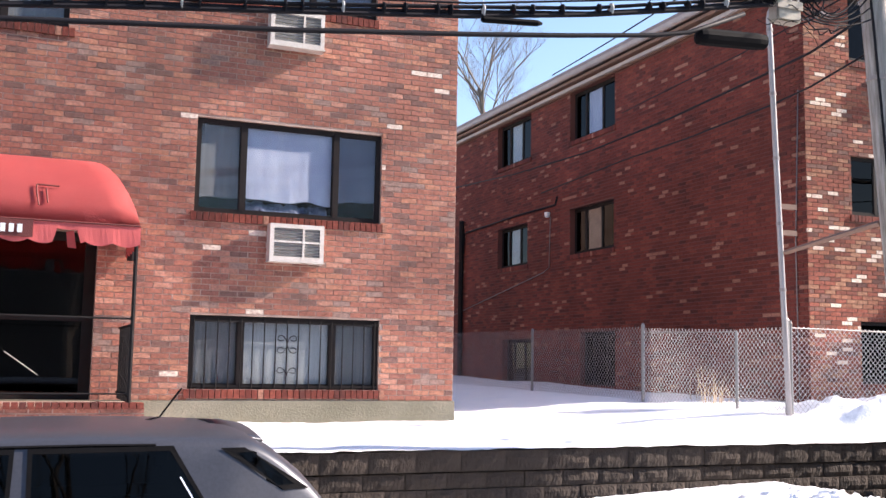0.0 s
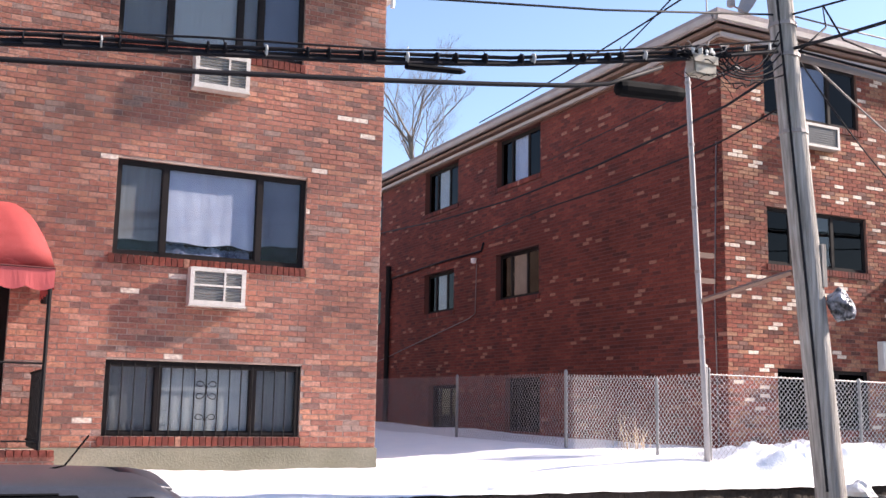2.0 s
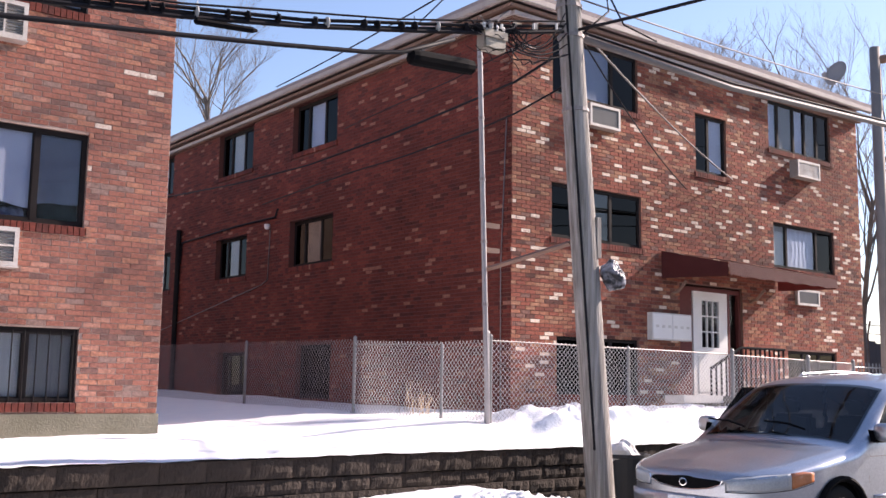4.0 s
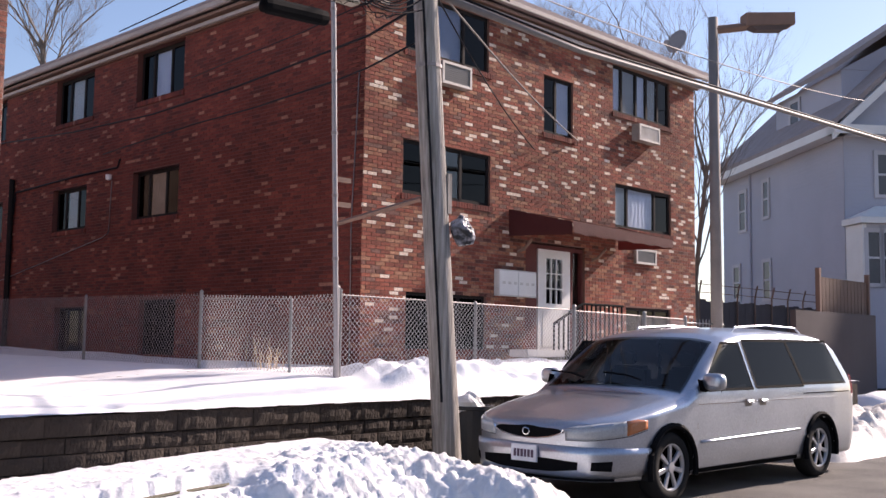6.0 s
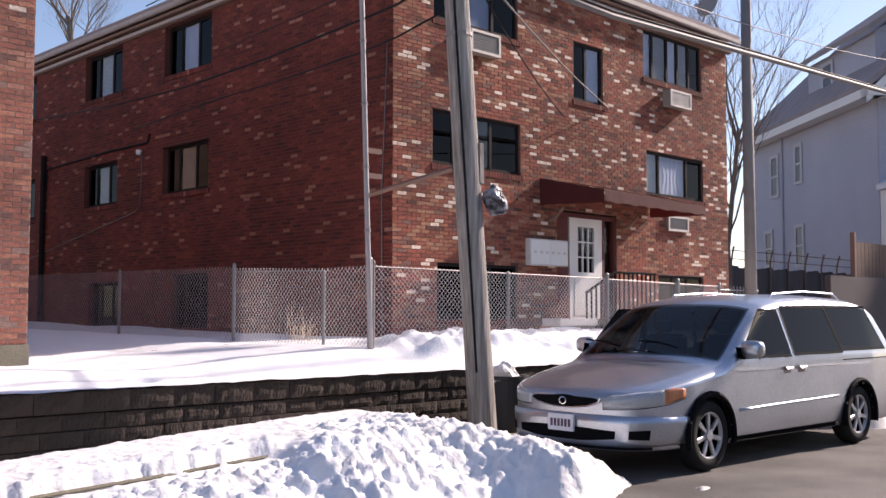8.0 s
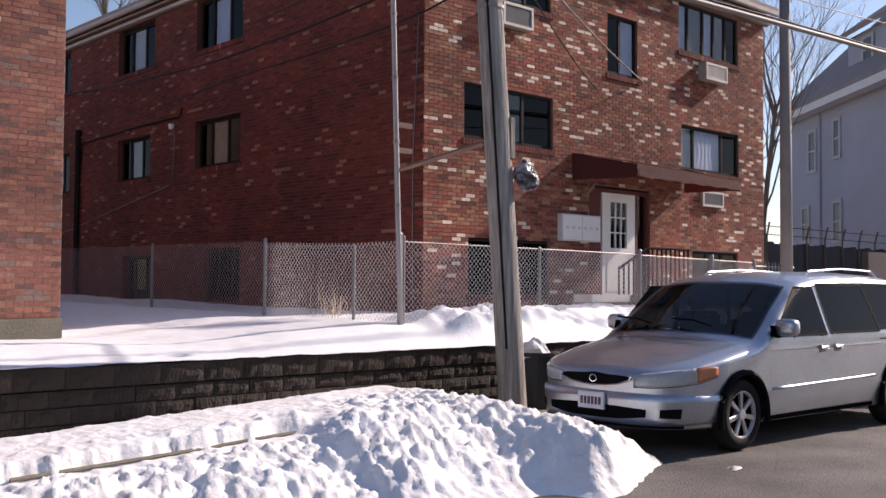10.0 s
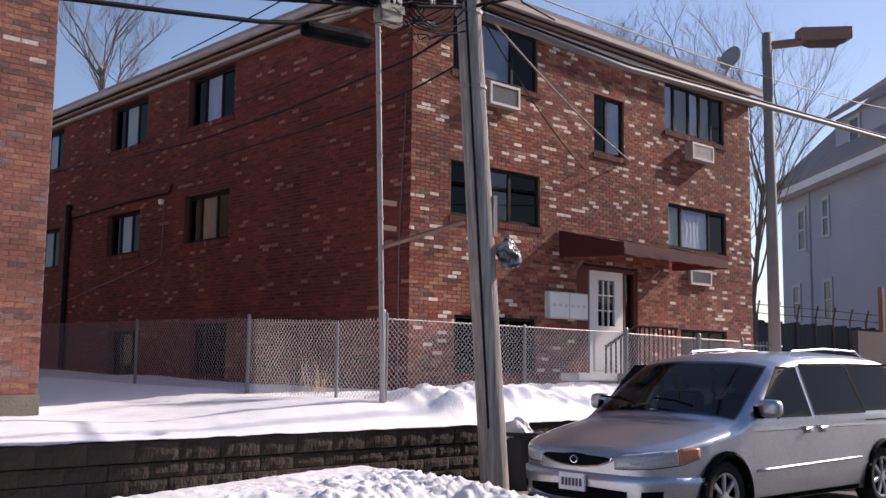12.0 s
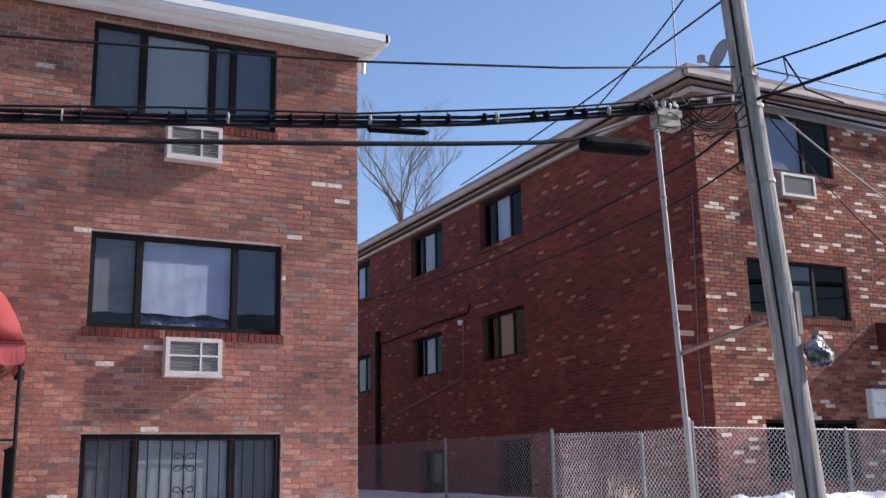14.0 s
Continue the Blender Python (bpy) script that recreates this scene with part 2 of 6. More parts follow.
def road_dirt(m, x0, x1):
    """Grit thrown up by the plough, thickest at the end of the bank by the road."""
    n, k = m.node_tree.nodes, m.node_tree.links
    b = n["Principled BSDF"]
    old = b.inputs["Base Color"].links[0].from_socket
    pos, sep, rng, noi, mul, mix = (n.new("ShaderNode" + i) for i in ("NewGeometry", "SeparateXYZ", "MapRange", "TexNoise", "Math", "Mix"))
    k.new(pos.outputs["Position"], sep.inputs[0])
    k.new(sep.outputs[0], rng.inputs[0])
    rng.inputs[1].default_value, rng.inputs[2].default_value = x0, x1
    noi.inputs["Scale"].default_value, noi.inputs["Detail"].default_value, noi.inputs["Roughness"].default_value = 5.0, 10, 0.7
    k.new(pos.outputs["Position"], noi.inputs["Vector"])
    mul.operation = "MULTIPLY"
    k.new(rng.outputs[0], mul.inputs[0])
    k.new(noi.outputs[0], mul.inputs[1])
    mix.data_type = "RGBA"
    mix.inputs[7].default_value = (0.36, 0.31, 0.25, 1)
    k.new(mul.outputs[0], mix.inputs[0])
    k.new(old, mix.inputs[6])
    k.new(mix.outputs[2], b.inputs["Base Color"])


road_dirt(M["snow_dirty"], 6.0, 7.8)


# ---- building blocks ----
def thing(name, label="", category="", group="", kind="", at=None):
    e = new(name)
    e.empty_display_size = 0.2
    if at is not None:
        e.matrix_world = at
    return tagged(e, label, category, group, kind)


def part(name, bm, mat, parent=None, label="", smooth=False, fix=True):
    """Links a bmesh as one mesh object under a thing or a part."""
    if fix:
        bmesh.ops.recalc_face_normals(bm, faces=bm.faces)
    me = bpy.data.meshes.new(name)
    bm.to_mesh(me)
    bm.free()
    me.materials.append(mat)
    if smooth:
        for p in me.polygons:
            p.use_smooth = True
    ob = new(name, me)
    ob.parent = parent
    if label:
        ob["label"] = label
    return ob


def box(bm, x0, x1, y0, y1, z0, z1):
    v = [bm.verts.new((x, y, z)) for z in (z0, z1) for y in (y0, y1) for x in (x0, x1)]
    for f in ((0, 1, 3, 2), (4, 5, 7, 6), (0, 1, 5, 4), (2, 3, 7, 6), (0, 2, 6, 4), (1, 3, 7, 5)):
        bm.faces.new([v[i] for i in f])
    return v


def one_box(name, mat, parent, x0, x1, y0, y1, z0, z1, bevel=0.0, label=""):
    bm = bmesh.new()
    box(bm, x0, x1, y0, y1, z0, z1)
    if bevel:
        bmesh.ops.bevel(bm, geom=bm.edges[:], offset=bevel, segments=2, affect="EDGES")
    return part(name, bm, mat, parent, label)


def tube(bm, pts, r0, r1=None, sides=6):
    """A tube along points, tapering from r0 to r1."""
    pts = [Vector(p) for p in pts]
    r1 = r0 if r1 is None else r1
    rings = []
    for i, p in enumerate(pts):
        d = (pts[min(i + 1, len(pts) - 1)] - pts[max(i - 1, 0)]).normalized()
        a = d.cross(Vector((0, 0, 1)) if abs(d.z) < 0.9 else Vector((1, 0, 0))).normalized()
        b = d.cross(a)
        r = r0 + (r1 - r0) * i / (len(pts) - 1)
        rings.append([bm.verts.new(p + r * (math.cos(q) * a + math.sin(q) * b)) for q in (2 * math.pi * j / sides for j in range(sides))])
    for s, e in zip(rings, rings[1:]):
        for j in range(sides):
            bm.faces.new((s[j], s[(j + 1) % sides], e[(j + 1) % sides], e[j]))
    bm.faces.new(rings[0][::-1])
    bm.faces.new(rings[-1])


def lathe(bm, profile, axis="z", at=(0, 0, 0), seg=24, caps=True):
    """A solid of revolution through (radius, height) pairs."""
    rings = []
    for r, h in profile:
        ring = []
        for j in range(seg):
            q = 2 * math.pi * j / seg
            c, s = r * math.cos(q), r * math.sin(q)
            p = (c, s, h) if axis == "z" else (c, h, s) if axis == "y" else (h, c, s)
            ring.append(bm.verts.new(Vector(p) + Vector(at)))
        rings.append(ring)
    for a, b in zip(rings, rings[1:]):
        for j in range(seg):
            bm.faces.new((a[j], a[(j + 1) % seg], b[(j + 1) % seg], b[j]))
    if caps:
        bm.faces.new(rings[0][::-1])
        bm.faces.new(rings[-1])


def sag(a, b, drop, n=14):
    a, b = Vector(a), Vector(b)
    return [a.lerp(b, i / n) - Vector((0, 0, drop * 4 * (i / n) * (1 - i / n))) for i in range(n + 1)]


class Plane:
    """A wall's face: u along it, d out of it, z up. axis 'y': u is x and the wall looks to -y; 'x': u is y and it looks to -x."""

    def __init__(self, axis, at):
        self.axis, self.at = axis, at

    def p(self, u, d, z):
        return (u, self.at - d, z) if self.axis == "y" else (self.at - d, u, z)

    def box(self, bm, u0, u1, d0, d1, z0, z1):
        if self.axis == "y":
            return box(bm, u0, u1, self.at - d1, self.at - d0, z0, z1)
        return box(bm, self.at - d1, self.at - d0, u0, u1, z0, z1)


BL, BH, JOINT = 0.2035, 0.0575, 0.0095


def wall_with_openings(plane, u0, u1, z0, z1, holes, thick, bm):
    """The wall's body: one closed slab with its openings left through it."""
    us = sorted({u0, u1, *(min(max(h[i], u0), u1) for h in holes for i in (0, 1))})
    zs = sorted({z0, z1, *(min(max(h[i], z0), z1) for h in holes for i in (2, 3))})
    verts = {}

    def v(i, j, d):
        if (i, j, d) not in verts:
            verts[i, j, d] = bm.verts.new(plane.p(us[i], -0.005 if d else -thick, zs[j]))
        return verts[i, j, d]

    def solid(i, j):
        if not (0 <= i < len(us) - 1 and 0 <= j < len(zs) - 1):
            return False
        mu, mz = (us[i] + us[i + 1]) / 2, (zs[j] + zs[j + 1]) / 2
        return not any(h[0] < mu < h[1] and h[2] < mz < h[3] for h in holes)

    for i in range(len(us) - 1):
        for j in range(len(zs) - 1):
            if not solid(i, j):
                continue
            for d in (0, 1):
                bm.faces.new((v(i, j, d), v(i + 1, j, d), v(i + 1, j + 1, d), v(i, j + 1, d)))
            for ni, nj, a, b in ((i - 1, j, (i, j), (i, j + 1)), (i + 1, j, (i + 1, j), (i + 1, j + 1)), (i, j - 1, (i, j), (i + 1, j)), (i, j + 1, (i, j + 1), (i + 1, j + 1))):
                if not solid(ni, nj):
                    bm.faces.new((v(*a, 0), v(*b, 0), v(*b, 1), v(*a, 1)))


def lay_bricks(plane, u0, u1, z0, z1, holes, key, parent, singles, seed):
    """Running bond over the wall's face. Bricks inside the stretch `singles` (u0, u1, z0, z1) are objects of their own, the rest one mesh."""
    rnd = random.Random(seed)
    verts, faces = [], []
    made, count = {}, 0

    def brick(a, b, c, e, d):
        n = len(verts)
        g = 0.0015
        verts.extend([plane.p(a, -0.02, c), plane.p(b, -0.02, c), plane.p(b, -0.02, e), plane.p(a, -0.02, e)])
        verts.extend([plane.p(a + g, d, c + g), plane.p(b - g, d, c + g), plane.p(b - g, d, e - g), plane.p(a + g, d, e - g)])
        q = [(4, 5, 6, 7), (0, 1, 5, 4), (1, 2, 6, 5), (2, 3, 7, 6), (3, 0, 4, 7)]
        flip = plane.axis == "x"
        faces.extend([tuple(n + i for i in (f[::-1] if flip else f)) for f in q])

    row = 0
    z = z0
    while z + BH <= z1 + 0.001:
        u = u0 - (0.5 * (BL + JOINT) if row % 2 else 0)
        while u < u1 - 0.03:
            a, b = max(u, u0), min(u + BL, u1)
            pieces = [(a, b)]
            for h in holes:
                if h[2] < z + BH - 0.012 and h[3] > z + 0.012:
                    cut = []
                    for p, q in pieces:
                        if q <= h[0] or p >= h[1]:
                            cut.append((p, q))
                        else:
                            if h[0] - p > 0.03:
                                cut.append((p, h[0]))
                            if q - h[1] > 0.03:
                                cut.append((h[1], q))
                    pieces = cut
            for p, q in pieces:
                p, q = p + rnd.uniform(-0.002, 0.003), q - rnd.uniform(-0.002, 0.003)
                d = rnd.uniform(-0.0015, 0.002)
                if abs(q - p - BL) < 0.008 and singles and singles[0] < p and q < singles[1] and singles[2] < z and z + BH < singles[3] and count < 300:
                    count += 1
                    if "me" not in made:
                        keep = (list(verts), list(faces))
                        verts.clear(), faces.clear()
                        brick(0, BL, 0, BH, 0)
                        me = bpy.data.meshes.new("brick")
                        o = Vector(plane.p(0, 0, 0))
                        me.from_pydata([Vector(v) - o for v in verts], [], faces)
                        me.materials.append(M["brick_" + key + "_single"])
                        made["me"] = me
                        verts.clear(), faces.clear()
                        verts.extend(keep[0]), faces.extend(keep[1])
                    ob = new("brick", made["me"])
                    ob.location = plane.p(p, d, z)
                    ob.parent = parent
                else:
                    brick(p, q, z, z + BH, d)
            u += BL + JOINT
        z += BH + JOINT
        row += 1
    me = bpy.data.meshes.new("brickwork")
    me.from_pydata(verts, [], faces)
    me.materials.append(M["brick_" + key])
    ob = new("brickwork", me)
    ob.parent = parent
    return tagged(ob, kind="stuff")


# ---- ground, road, kerb, snow ----
def smooth01(t):
    t = min(1.0, max(0.0, t))
    return t * t * (3 - 2 * t)


def fbm(x, y, s, seed=0.0):
    return noise.fractal(Vector((x * s + seed, y * s - seed, seed)), 1.0, 2.0, 4)


def road_z(x):
    return -0.20 + 0.25 * smooth01((x + 3) / 11.5)


def sheet(name, x0, x1, y0, y1, step, height, mat, parent=None, smooth=True, skirt=0.0):
    """A grid of ground or snow whose height is a function of x and y."""
    nx, ny = max(1, round((x1 - x0) / step)), max(1, round((y1 - y0) / step))
    xs = [x0 + (x1 - x0) * i / nx for i in range(nx + 1)]
    ys = [y0 + (y1 - y0) * j / ny for j in range(ny + 1)]
    v = [(x, y, height(x, y)) for y in ys for x in xs]
    w = nx + 1
    f = [(j * w + i, j * w + i + 1, (j + 1) * w + i + 1, (j + 1) * w + i) for j in range(ny) for i in range(nx)]
    me = bpy.data.meshes.new(name)
    me.from_pydata(v, [], f)
    me.materials.append(mat)
    for p in me.polygons:
        p.use_smooth = smooth
    ob = new(name, me)
    ob.parent = parent
    return ob


bm = bmesh.new()
KX = [-400, -3, -1, 1, 3, 5, 8, 24, 60, 400]
for a, b in zip(KX, KX[1:]):
    bm.faces.new([bm.verts.new((x, y, road_z(x))) for x, y in ((a, -400), (b, -400), (b, 400), (a, 400))])
bmesh.ops.remove_doubles(bm, verts=bm.verts[:], dist=0.001)
tagged(part("ground", bm, M["asphalt"]), "worn grey asphalt street with damp patches", "road", kind="structure")

bm = bmesh.new()
box(bm, -12, 22.6, 8.62, 10.1, -0.3, 0.12)
tagged(part("pavement", bm, M["concrete"]), "concrete pavement under the snow beside the wall", "pavement", kind="structure")
bm = bmesh.new()
box(bm, -12, 22.6, 8.47, 8.616, -0.3, 0.13)
tagged(part("kerb", bm, M["concrete"]), "grey kerb buried in ploughed snow", "kerb", kind="structure")

# ---- retaining wall ----
WALL_Y = 10.0
rw = thing("retaining_wall", "dark weathered split-face block retaining wall topped with snow", "retaining wall", kind="structure")
bm = bmesh.new()
box(bm, -12, 22.6, WALL_Y + 0.05, WALL_Y + 0.4, -0.3, 0.80)
part("wall_core", bm, M["block"], rw)
rnd = random.Random(4)


def split_block(width, high, seed):
    """A rough-faced block: its front is broken into an uneven relief."""
    r = random.Random(seed)
    g = bmesh.new()
    nx, nz = 7, 3
    grid = [[g.verts.new((width * i / nx, (0.0 if i in (0, nx) or j in (0, nz) else r.uniform(-0.024, -0.006)), high * j / nz)) for i in range(nx + 1)] for j in range(nz + 1)]
    for j in range(nz):
        for i in range(nx):
            g.faces.new((grid[j][i], grid[j][i + 1], grid[j + 1][i + 1], grid[j + 1][i]))
    rim = [grid[0][i] for i in range(nx + 1)] + [grid[j][nx] for j in range(1, nz + 1)] + [grid[nz][i] for i in range(nx - 1, -1, -1)] + [grid[j][0] for j in range(nz - 1, 0, -1)]
    back = [g.verts.new((v.co.x, 0.08, v.co.z)) for v in rim]
    for i in range(len(rim)):
        k = (i + 1) % len(rim)
        g.faces.new((rim[k], rim[i], back[i], back[k]))
    bmesh.ops.recalc_face_normals(g, faces=g.faces)
    me = bpy.data.meshes.new("block")
    g.to_mesh(me)
    g.free()
    me.materials.append(M["block"])
    return me


block_meshes = [split_block(0.40, 0.142, s) for s in range(6)]
cap_meshes = [split_block(0.45, 0.185, 40 + s) for s in range(5)]
for row in range(5):
    z = 0.657 - 0.150 * (row + 1)
    x = -1.2 - (0.2 if row % 2 else 0)
    while x < 16.5:
        ob = new("block", rnd.choice(block_meshes))
        ob.location, ob.parent = (x, WALL_Y + 0.012 * row * -0.5 + rnd.uniform(-0.008, 0.008), z), rw
        x += 0.404
x = -1.2
while x < 16.5:
    ob = new("cap_stone", rnd.choice(cap_meshes))
    ob.location, ob.parent = (x, WALL_Y - 0.03 + rnd.uniform(-0.006, 0.006), 0.664), rw
    x += 0.453


# ---- snow ----
DENT = (5.1, 10.48)  # a boot hole near the wall


def yard_z(x, y):
    z = 0.875 + 0.05 * smooth01((y - 10.0) / 1.2) + 0.012 * max(0, y - 11)
    z += 0.19 * smooth01((x - 5.2) / 3.2) * smooth01((y - 10.1) / 0.9)
    z += 0.05 * fbm(x, y, 0.35, 3.0)
    right = smooth01((x - 8.6) / 0.8) * smooth01((17.5 - x) / 2)
    z += right * smooth01((y - 10.05) / 0.55) * (1 - 0.45 * smooth01((x - 10.4) / 1.6)) * (0.15 + 0.17 * max(0, 0.45 + fbm(x, y, 1.1, 7.0)) + 0.055 * fbm(x, y, 3.2, 1.0) + 0.05 * fbm(x, y, 8.0, 1.0)) * smooth01((12.4 - y) / 1.2)
    z += 0.012 * fbm(x, y, 2.2, 5.0)
    z += 0.006 * fbm(x, y, 9.0, 8.0)
    z -= 0.09 * math.exp(-((x - DENT[0]) ** 2 + (y - DENT[1]) ** 2) / 0.012)
    k = max(0.0, (10.42 - y) / 0.495) ** 2
    z += (0.868 + 0.010 * fbm(x, 0, 2.2, 2.0) + 0.008 * fbm(x, 0, 7.0, 4.0) - z) * k
    return z


yard = thing("snow_cover", "deep white snow covering the raised yards behind the wall", "snow", kind="structure")
tagged(sheet("yard_snow", -6, 22.4, 9.925, 13.6, 0.06, yard_z, M["snow"], yard), kind="stuff")
tagged(sheet("alley_snow", 4.6, 11.4, 13.58, 34, 0.25, yard_z, M["snow"], yard), kind="stuff")


def bank_z(x, y):
    rim = 0.10 * fbm(x, y, 2.5, 3.0) + 0.05 * fbm(x, y, 7.0, 1.0)
    ends = smooth01((x - 1.75) / 0.6) * smooth01(((7.95 - 2.2 * max(0.0, 6.5 - y) if y < 8.4 else 8.5) + rim - x) / (1.05 if y < 8.4 else 0.6))
    near = smooth01((x - 5.9) / 0.9)
    back = smooth01((y + rim - 6.1) / 1.5) * (1 - near) + near * (0.30 * smooth01((y + rim - 5.1) / 0.5) + 0.70 * smooth01((y + rim - 5.3) / 1.5))
    ridge = 0.67 - 0.02 * (6.5 - x) * (x < 6.5) - 0.26 * smooth01((x - 6.3) / 0.8)
    z = ridge * back * ends
    brow = 7.80 + 0.07 * fbm(x, 0.0, 3.0, 11.0)
    step = smooth01((brow - y) / 0.07) * smooth01((5.0 - x) / 0.4)
    z -= 0.12 * step * ends
    z += 0.05 * max(0.0, fbm(x, y, 6.0, 17.0)) * smooth01((0.25 - abs(y - brow - 0.12)) / 0.15) * smooth01((5.4 - x) / 0.5) * ends
    lump = (0.05 * fbm(x, y, 1.1, 9.0) + 0.028 * fbm(x, y, 3.4, 4.0) + 0.030 * fbm(x, y, 8.0, 6.0) + 0.026 * fbm(x, y, 15.0, 6.0)) * ends
    clods = max(0.0, fbm(x, y, 9.0, 12.0)) ** 0.8 * 0.036 + max(0.0, fbm(x, y, 18.0, 14.0)) * 0.024
    lump += clods * ends
    quiet = 0.22 + 0.78 * max(smooth01((x - 4.9) / 1.0) * smooth01((8.5 - y) / 0.5), smooth01((7.7 - y) / 0.2))
    z += lump * quiet * min(1, back * 1.6)
    z -= 0.30 * smooth01((y - 8.75) / 0.6) * ends
    z -= 0.20 * smooth01((x - 6.9) / 1.0) * smooth01((y - 7.7) / 0.6) * ends
    return road_z(x) - 0.06 + max(0.0, z)


tagged(sheet("snow_bank", 1.72, 8.9, 4.9, 9.97, 0.024, bank_z, M["snow_dirty"]), "ploughed lumpy snow bank along the kerb, dirty at its edge", "snow bank", kind="stuff")
tagged(sheet("snow_pile", 13.2, 19.5, 6.2, 9.9, 0.07, lambda x, y: -0.06 + max(0, (0.62 + 0.25 * fbm(x, y, 1.2, 2.0) + 0.14 * fbm(x, y, 3.5, 8.0)) * smooth01((x - 13.3) / 0.8) * smooth01((19.3 - x) / 1.5) * smooth01((y - 6.4) / 0.9)),
      M["snow_dirty"]), "dirty ploughed snow pile behind the parked van", "snow bank", kind="stuff")
tagged(sheet("snow_verge", 24.5, 60, 9.5, 11.8, 0.2, lambda x, y: -0.05 + (0.45 + 0.2 * fbm(x, y, 0.9, 2.0)) * smooth01((y - 9.5) / 0.6) * smooth01((x - 24.5) / 0.6) * smooth01((11.8 - y) / 0.5),
      M["snow"]), "snow heaped at the far side of the street", "snow bank", kind="stuff")

# ---- windows ----
def window(name, plane, u0, u1, z0, z1, bars, fills, label, sill=True, setback=0.05, fw=0.045, panes=None):
    """A dark framed window in its opening: frame, mullions at the shares `bars`, a pane between each two, and what hangs behind.
    fills: for each pane (material key, share of height covered from the top) or None; panes: the glass of each."""
    w = thing(name, label, "window", kind="structure")
    b = bmesh.new()
    d0, d1 = -setback - 0.06, -setback
    for a in ((u0, u0 + fw, z0, z1), (u1 - fw, u1, z0, z1), (u0 + fw, u1 - fw, z0, z0 + fw), (u0 + fw, u1 - fw, z1 - fw, z1)):
        plane.box(b, a[0], a[1], d0, d1, a[2], a[3])
    part("window_frame", b, M["dark_frame"], w)
    us = [u0 + fw] + [u0 + (u1 - u0) * s for s in bars] + [u1 - fw]
    for u in us[1:-1]:
        b = bmesh.new()
        plane.box(b, u - 0.03, u + 0.03, d0, d1 + 0.004, z0 + fw, z1 - fw)
        part("mullion", b, M["dark_frame"], w)
    for i, (a, c) in enumerate(zip(us, us[1:])):
        b = bmesh.new()
        a, c = a + (0.03 if i else 0), c - (0.03 if i < len(us) - 2 else 0)
        # each light has its own slim sash within the frame
        for e in ((a, a + 0.016, z0 + fw, z1 - fw), (c - 0.016, c, z0 + fw, z1 - fw), (a + 0.016, c - 0.016, z0 + fw, z0 + fw + 0.02), (a + 0.016, c - 0.016, z1 - fw - 0.02, z1 - fw)):
            plane.box(b, e[0], e[1], d1 - 0.034, d1 - 0.008, e[2], e[3])
        part("sash", b, M["dark_frame"], w)
        b = bmesh.new()
        plane.box(b, a + 0.016, c - 0.016, d1 - 0.022, d1 - 0.016, z0 + fw + 0.02, z1 - fw - 0.02)
        g = part("pane", b, M[panes[i] if panes else "glass"], w)
        g.visible_shadow = False
        if fills[i]:
            key, share = fills[i]
            b = bmesh.new()
            n, m = 28, 8
            top, low = z1 - fw, z1 - fw - (z1 - z0 - 2 * fw) * share
            gathered = key == "gathered"
            grid = []
            for k in range(m + 1):
                f = k / m
                row = []
                for j in range(n + 1):
                    q = j / n
                    if gathered:
                        half = 1.0 if q < 0.5 else -1.0
                        q = 0.5 - half * (0.5 - (q if q < 0.5 else 1 - q)) * (0.55 + 0.9 * abs(f - 0.45)) if 0 < j < n else q
                    u = a + (c - a) * q
                    hem = 0.045 * noise.noise(Vector((u * 4, u0, 0))) * (share < 1) * (1 - f)
                    wave = (0.004 if gathered else 0.0012) * math.sin(j * 1.1 + u0 * 3) + 0.001 * math.sin(j * 2.7 + 3 * f)
                    row.append(b.verts.new(plane.p(u, d1 - 0.055 + wave * (1.0 if key in ("curtain", "gathered") else 0.25), low + (top - low) * f + hem)))
                grid.append(row)
            for r0, r1 in zip(grid, grid[1:]):
                for j in range(n):
                    b.faces.new((r0[j], r0[j + 1], r1[j + 1], r1[j]))
            part("curtain", b, M["curtain" if gathered else key], w, smooth=True)
    if sill:
        s = bmesh.new()
        u = u0 - 0.04
        while u < u1 + 0.02:
            plane.box(s, u, u + 0.062, -setback, 0.028, z0 - 0.105, z0 - 0.004)
            u += 0.0715
        part("window_sill", s, M["brick_bs"], w)
    return w


def window_unit(plane, u0, u1, z0, z1, out, label, face="ac_grille"):
    """A window air conditioner seen from its back: a shallow box with a raised rim round a finned face."""
    t = thing("air_conditioner", label, "air conditioner", "wall air conditioners")
    b = bmesh.new()
    plane.box(b, u0, u1, -0.06, out - 0.015, z0, z1)
    part("shell", b, M["ac_old"], t)
    b = bmesh.new()
    rim = 0.045
    for a in ((u0, u0 + rim, z0, z1), (u1 - rim, u1, z0, z1), (u0 + rim, u1 - rim, z0, z0 + rim), (u0 + rim, u1 - rim, z1 - rim, z1)):
        plane.box(b, a[0], a[1], out - 0.013, out + 0.01, a[2], a[3])
    part("front_frame", b, M["ac_shell"], t)
    b = bmesh.new()
    plane.box(b, u0 + rim, u1 - rim, out - 0.013, out - 0.008, z0 + rim, z1 - rim)
    part("face", b, M[face], t)
    for i in range(8):
        b = bmesh.new()
        z = z0 + rim + (z1 - z0 - 2 * rim) * (i + 0.5) / 8
        plane.box(b, u0 + rim, u1 - rim, out - 0.0075, out - 0.001, z - 0.006, z + 0.004)
        part("fin", b, M[face], t)
    return t


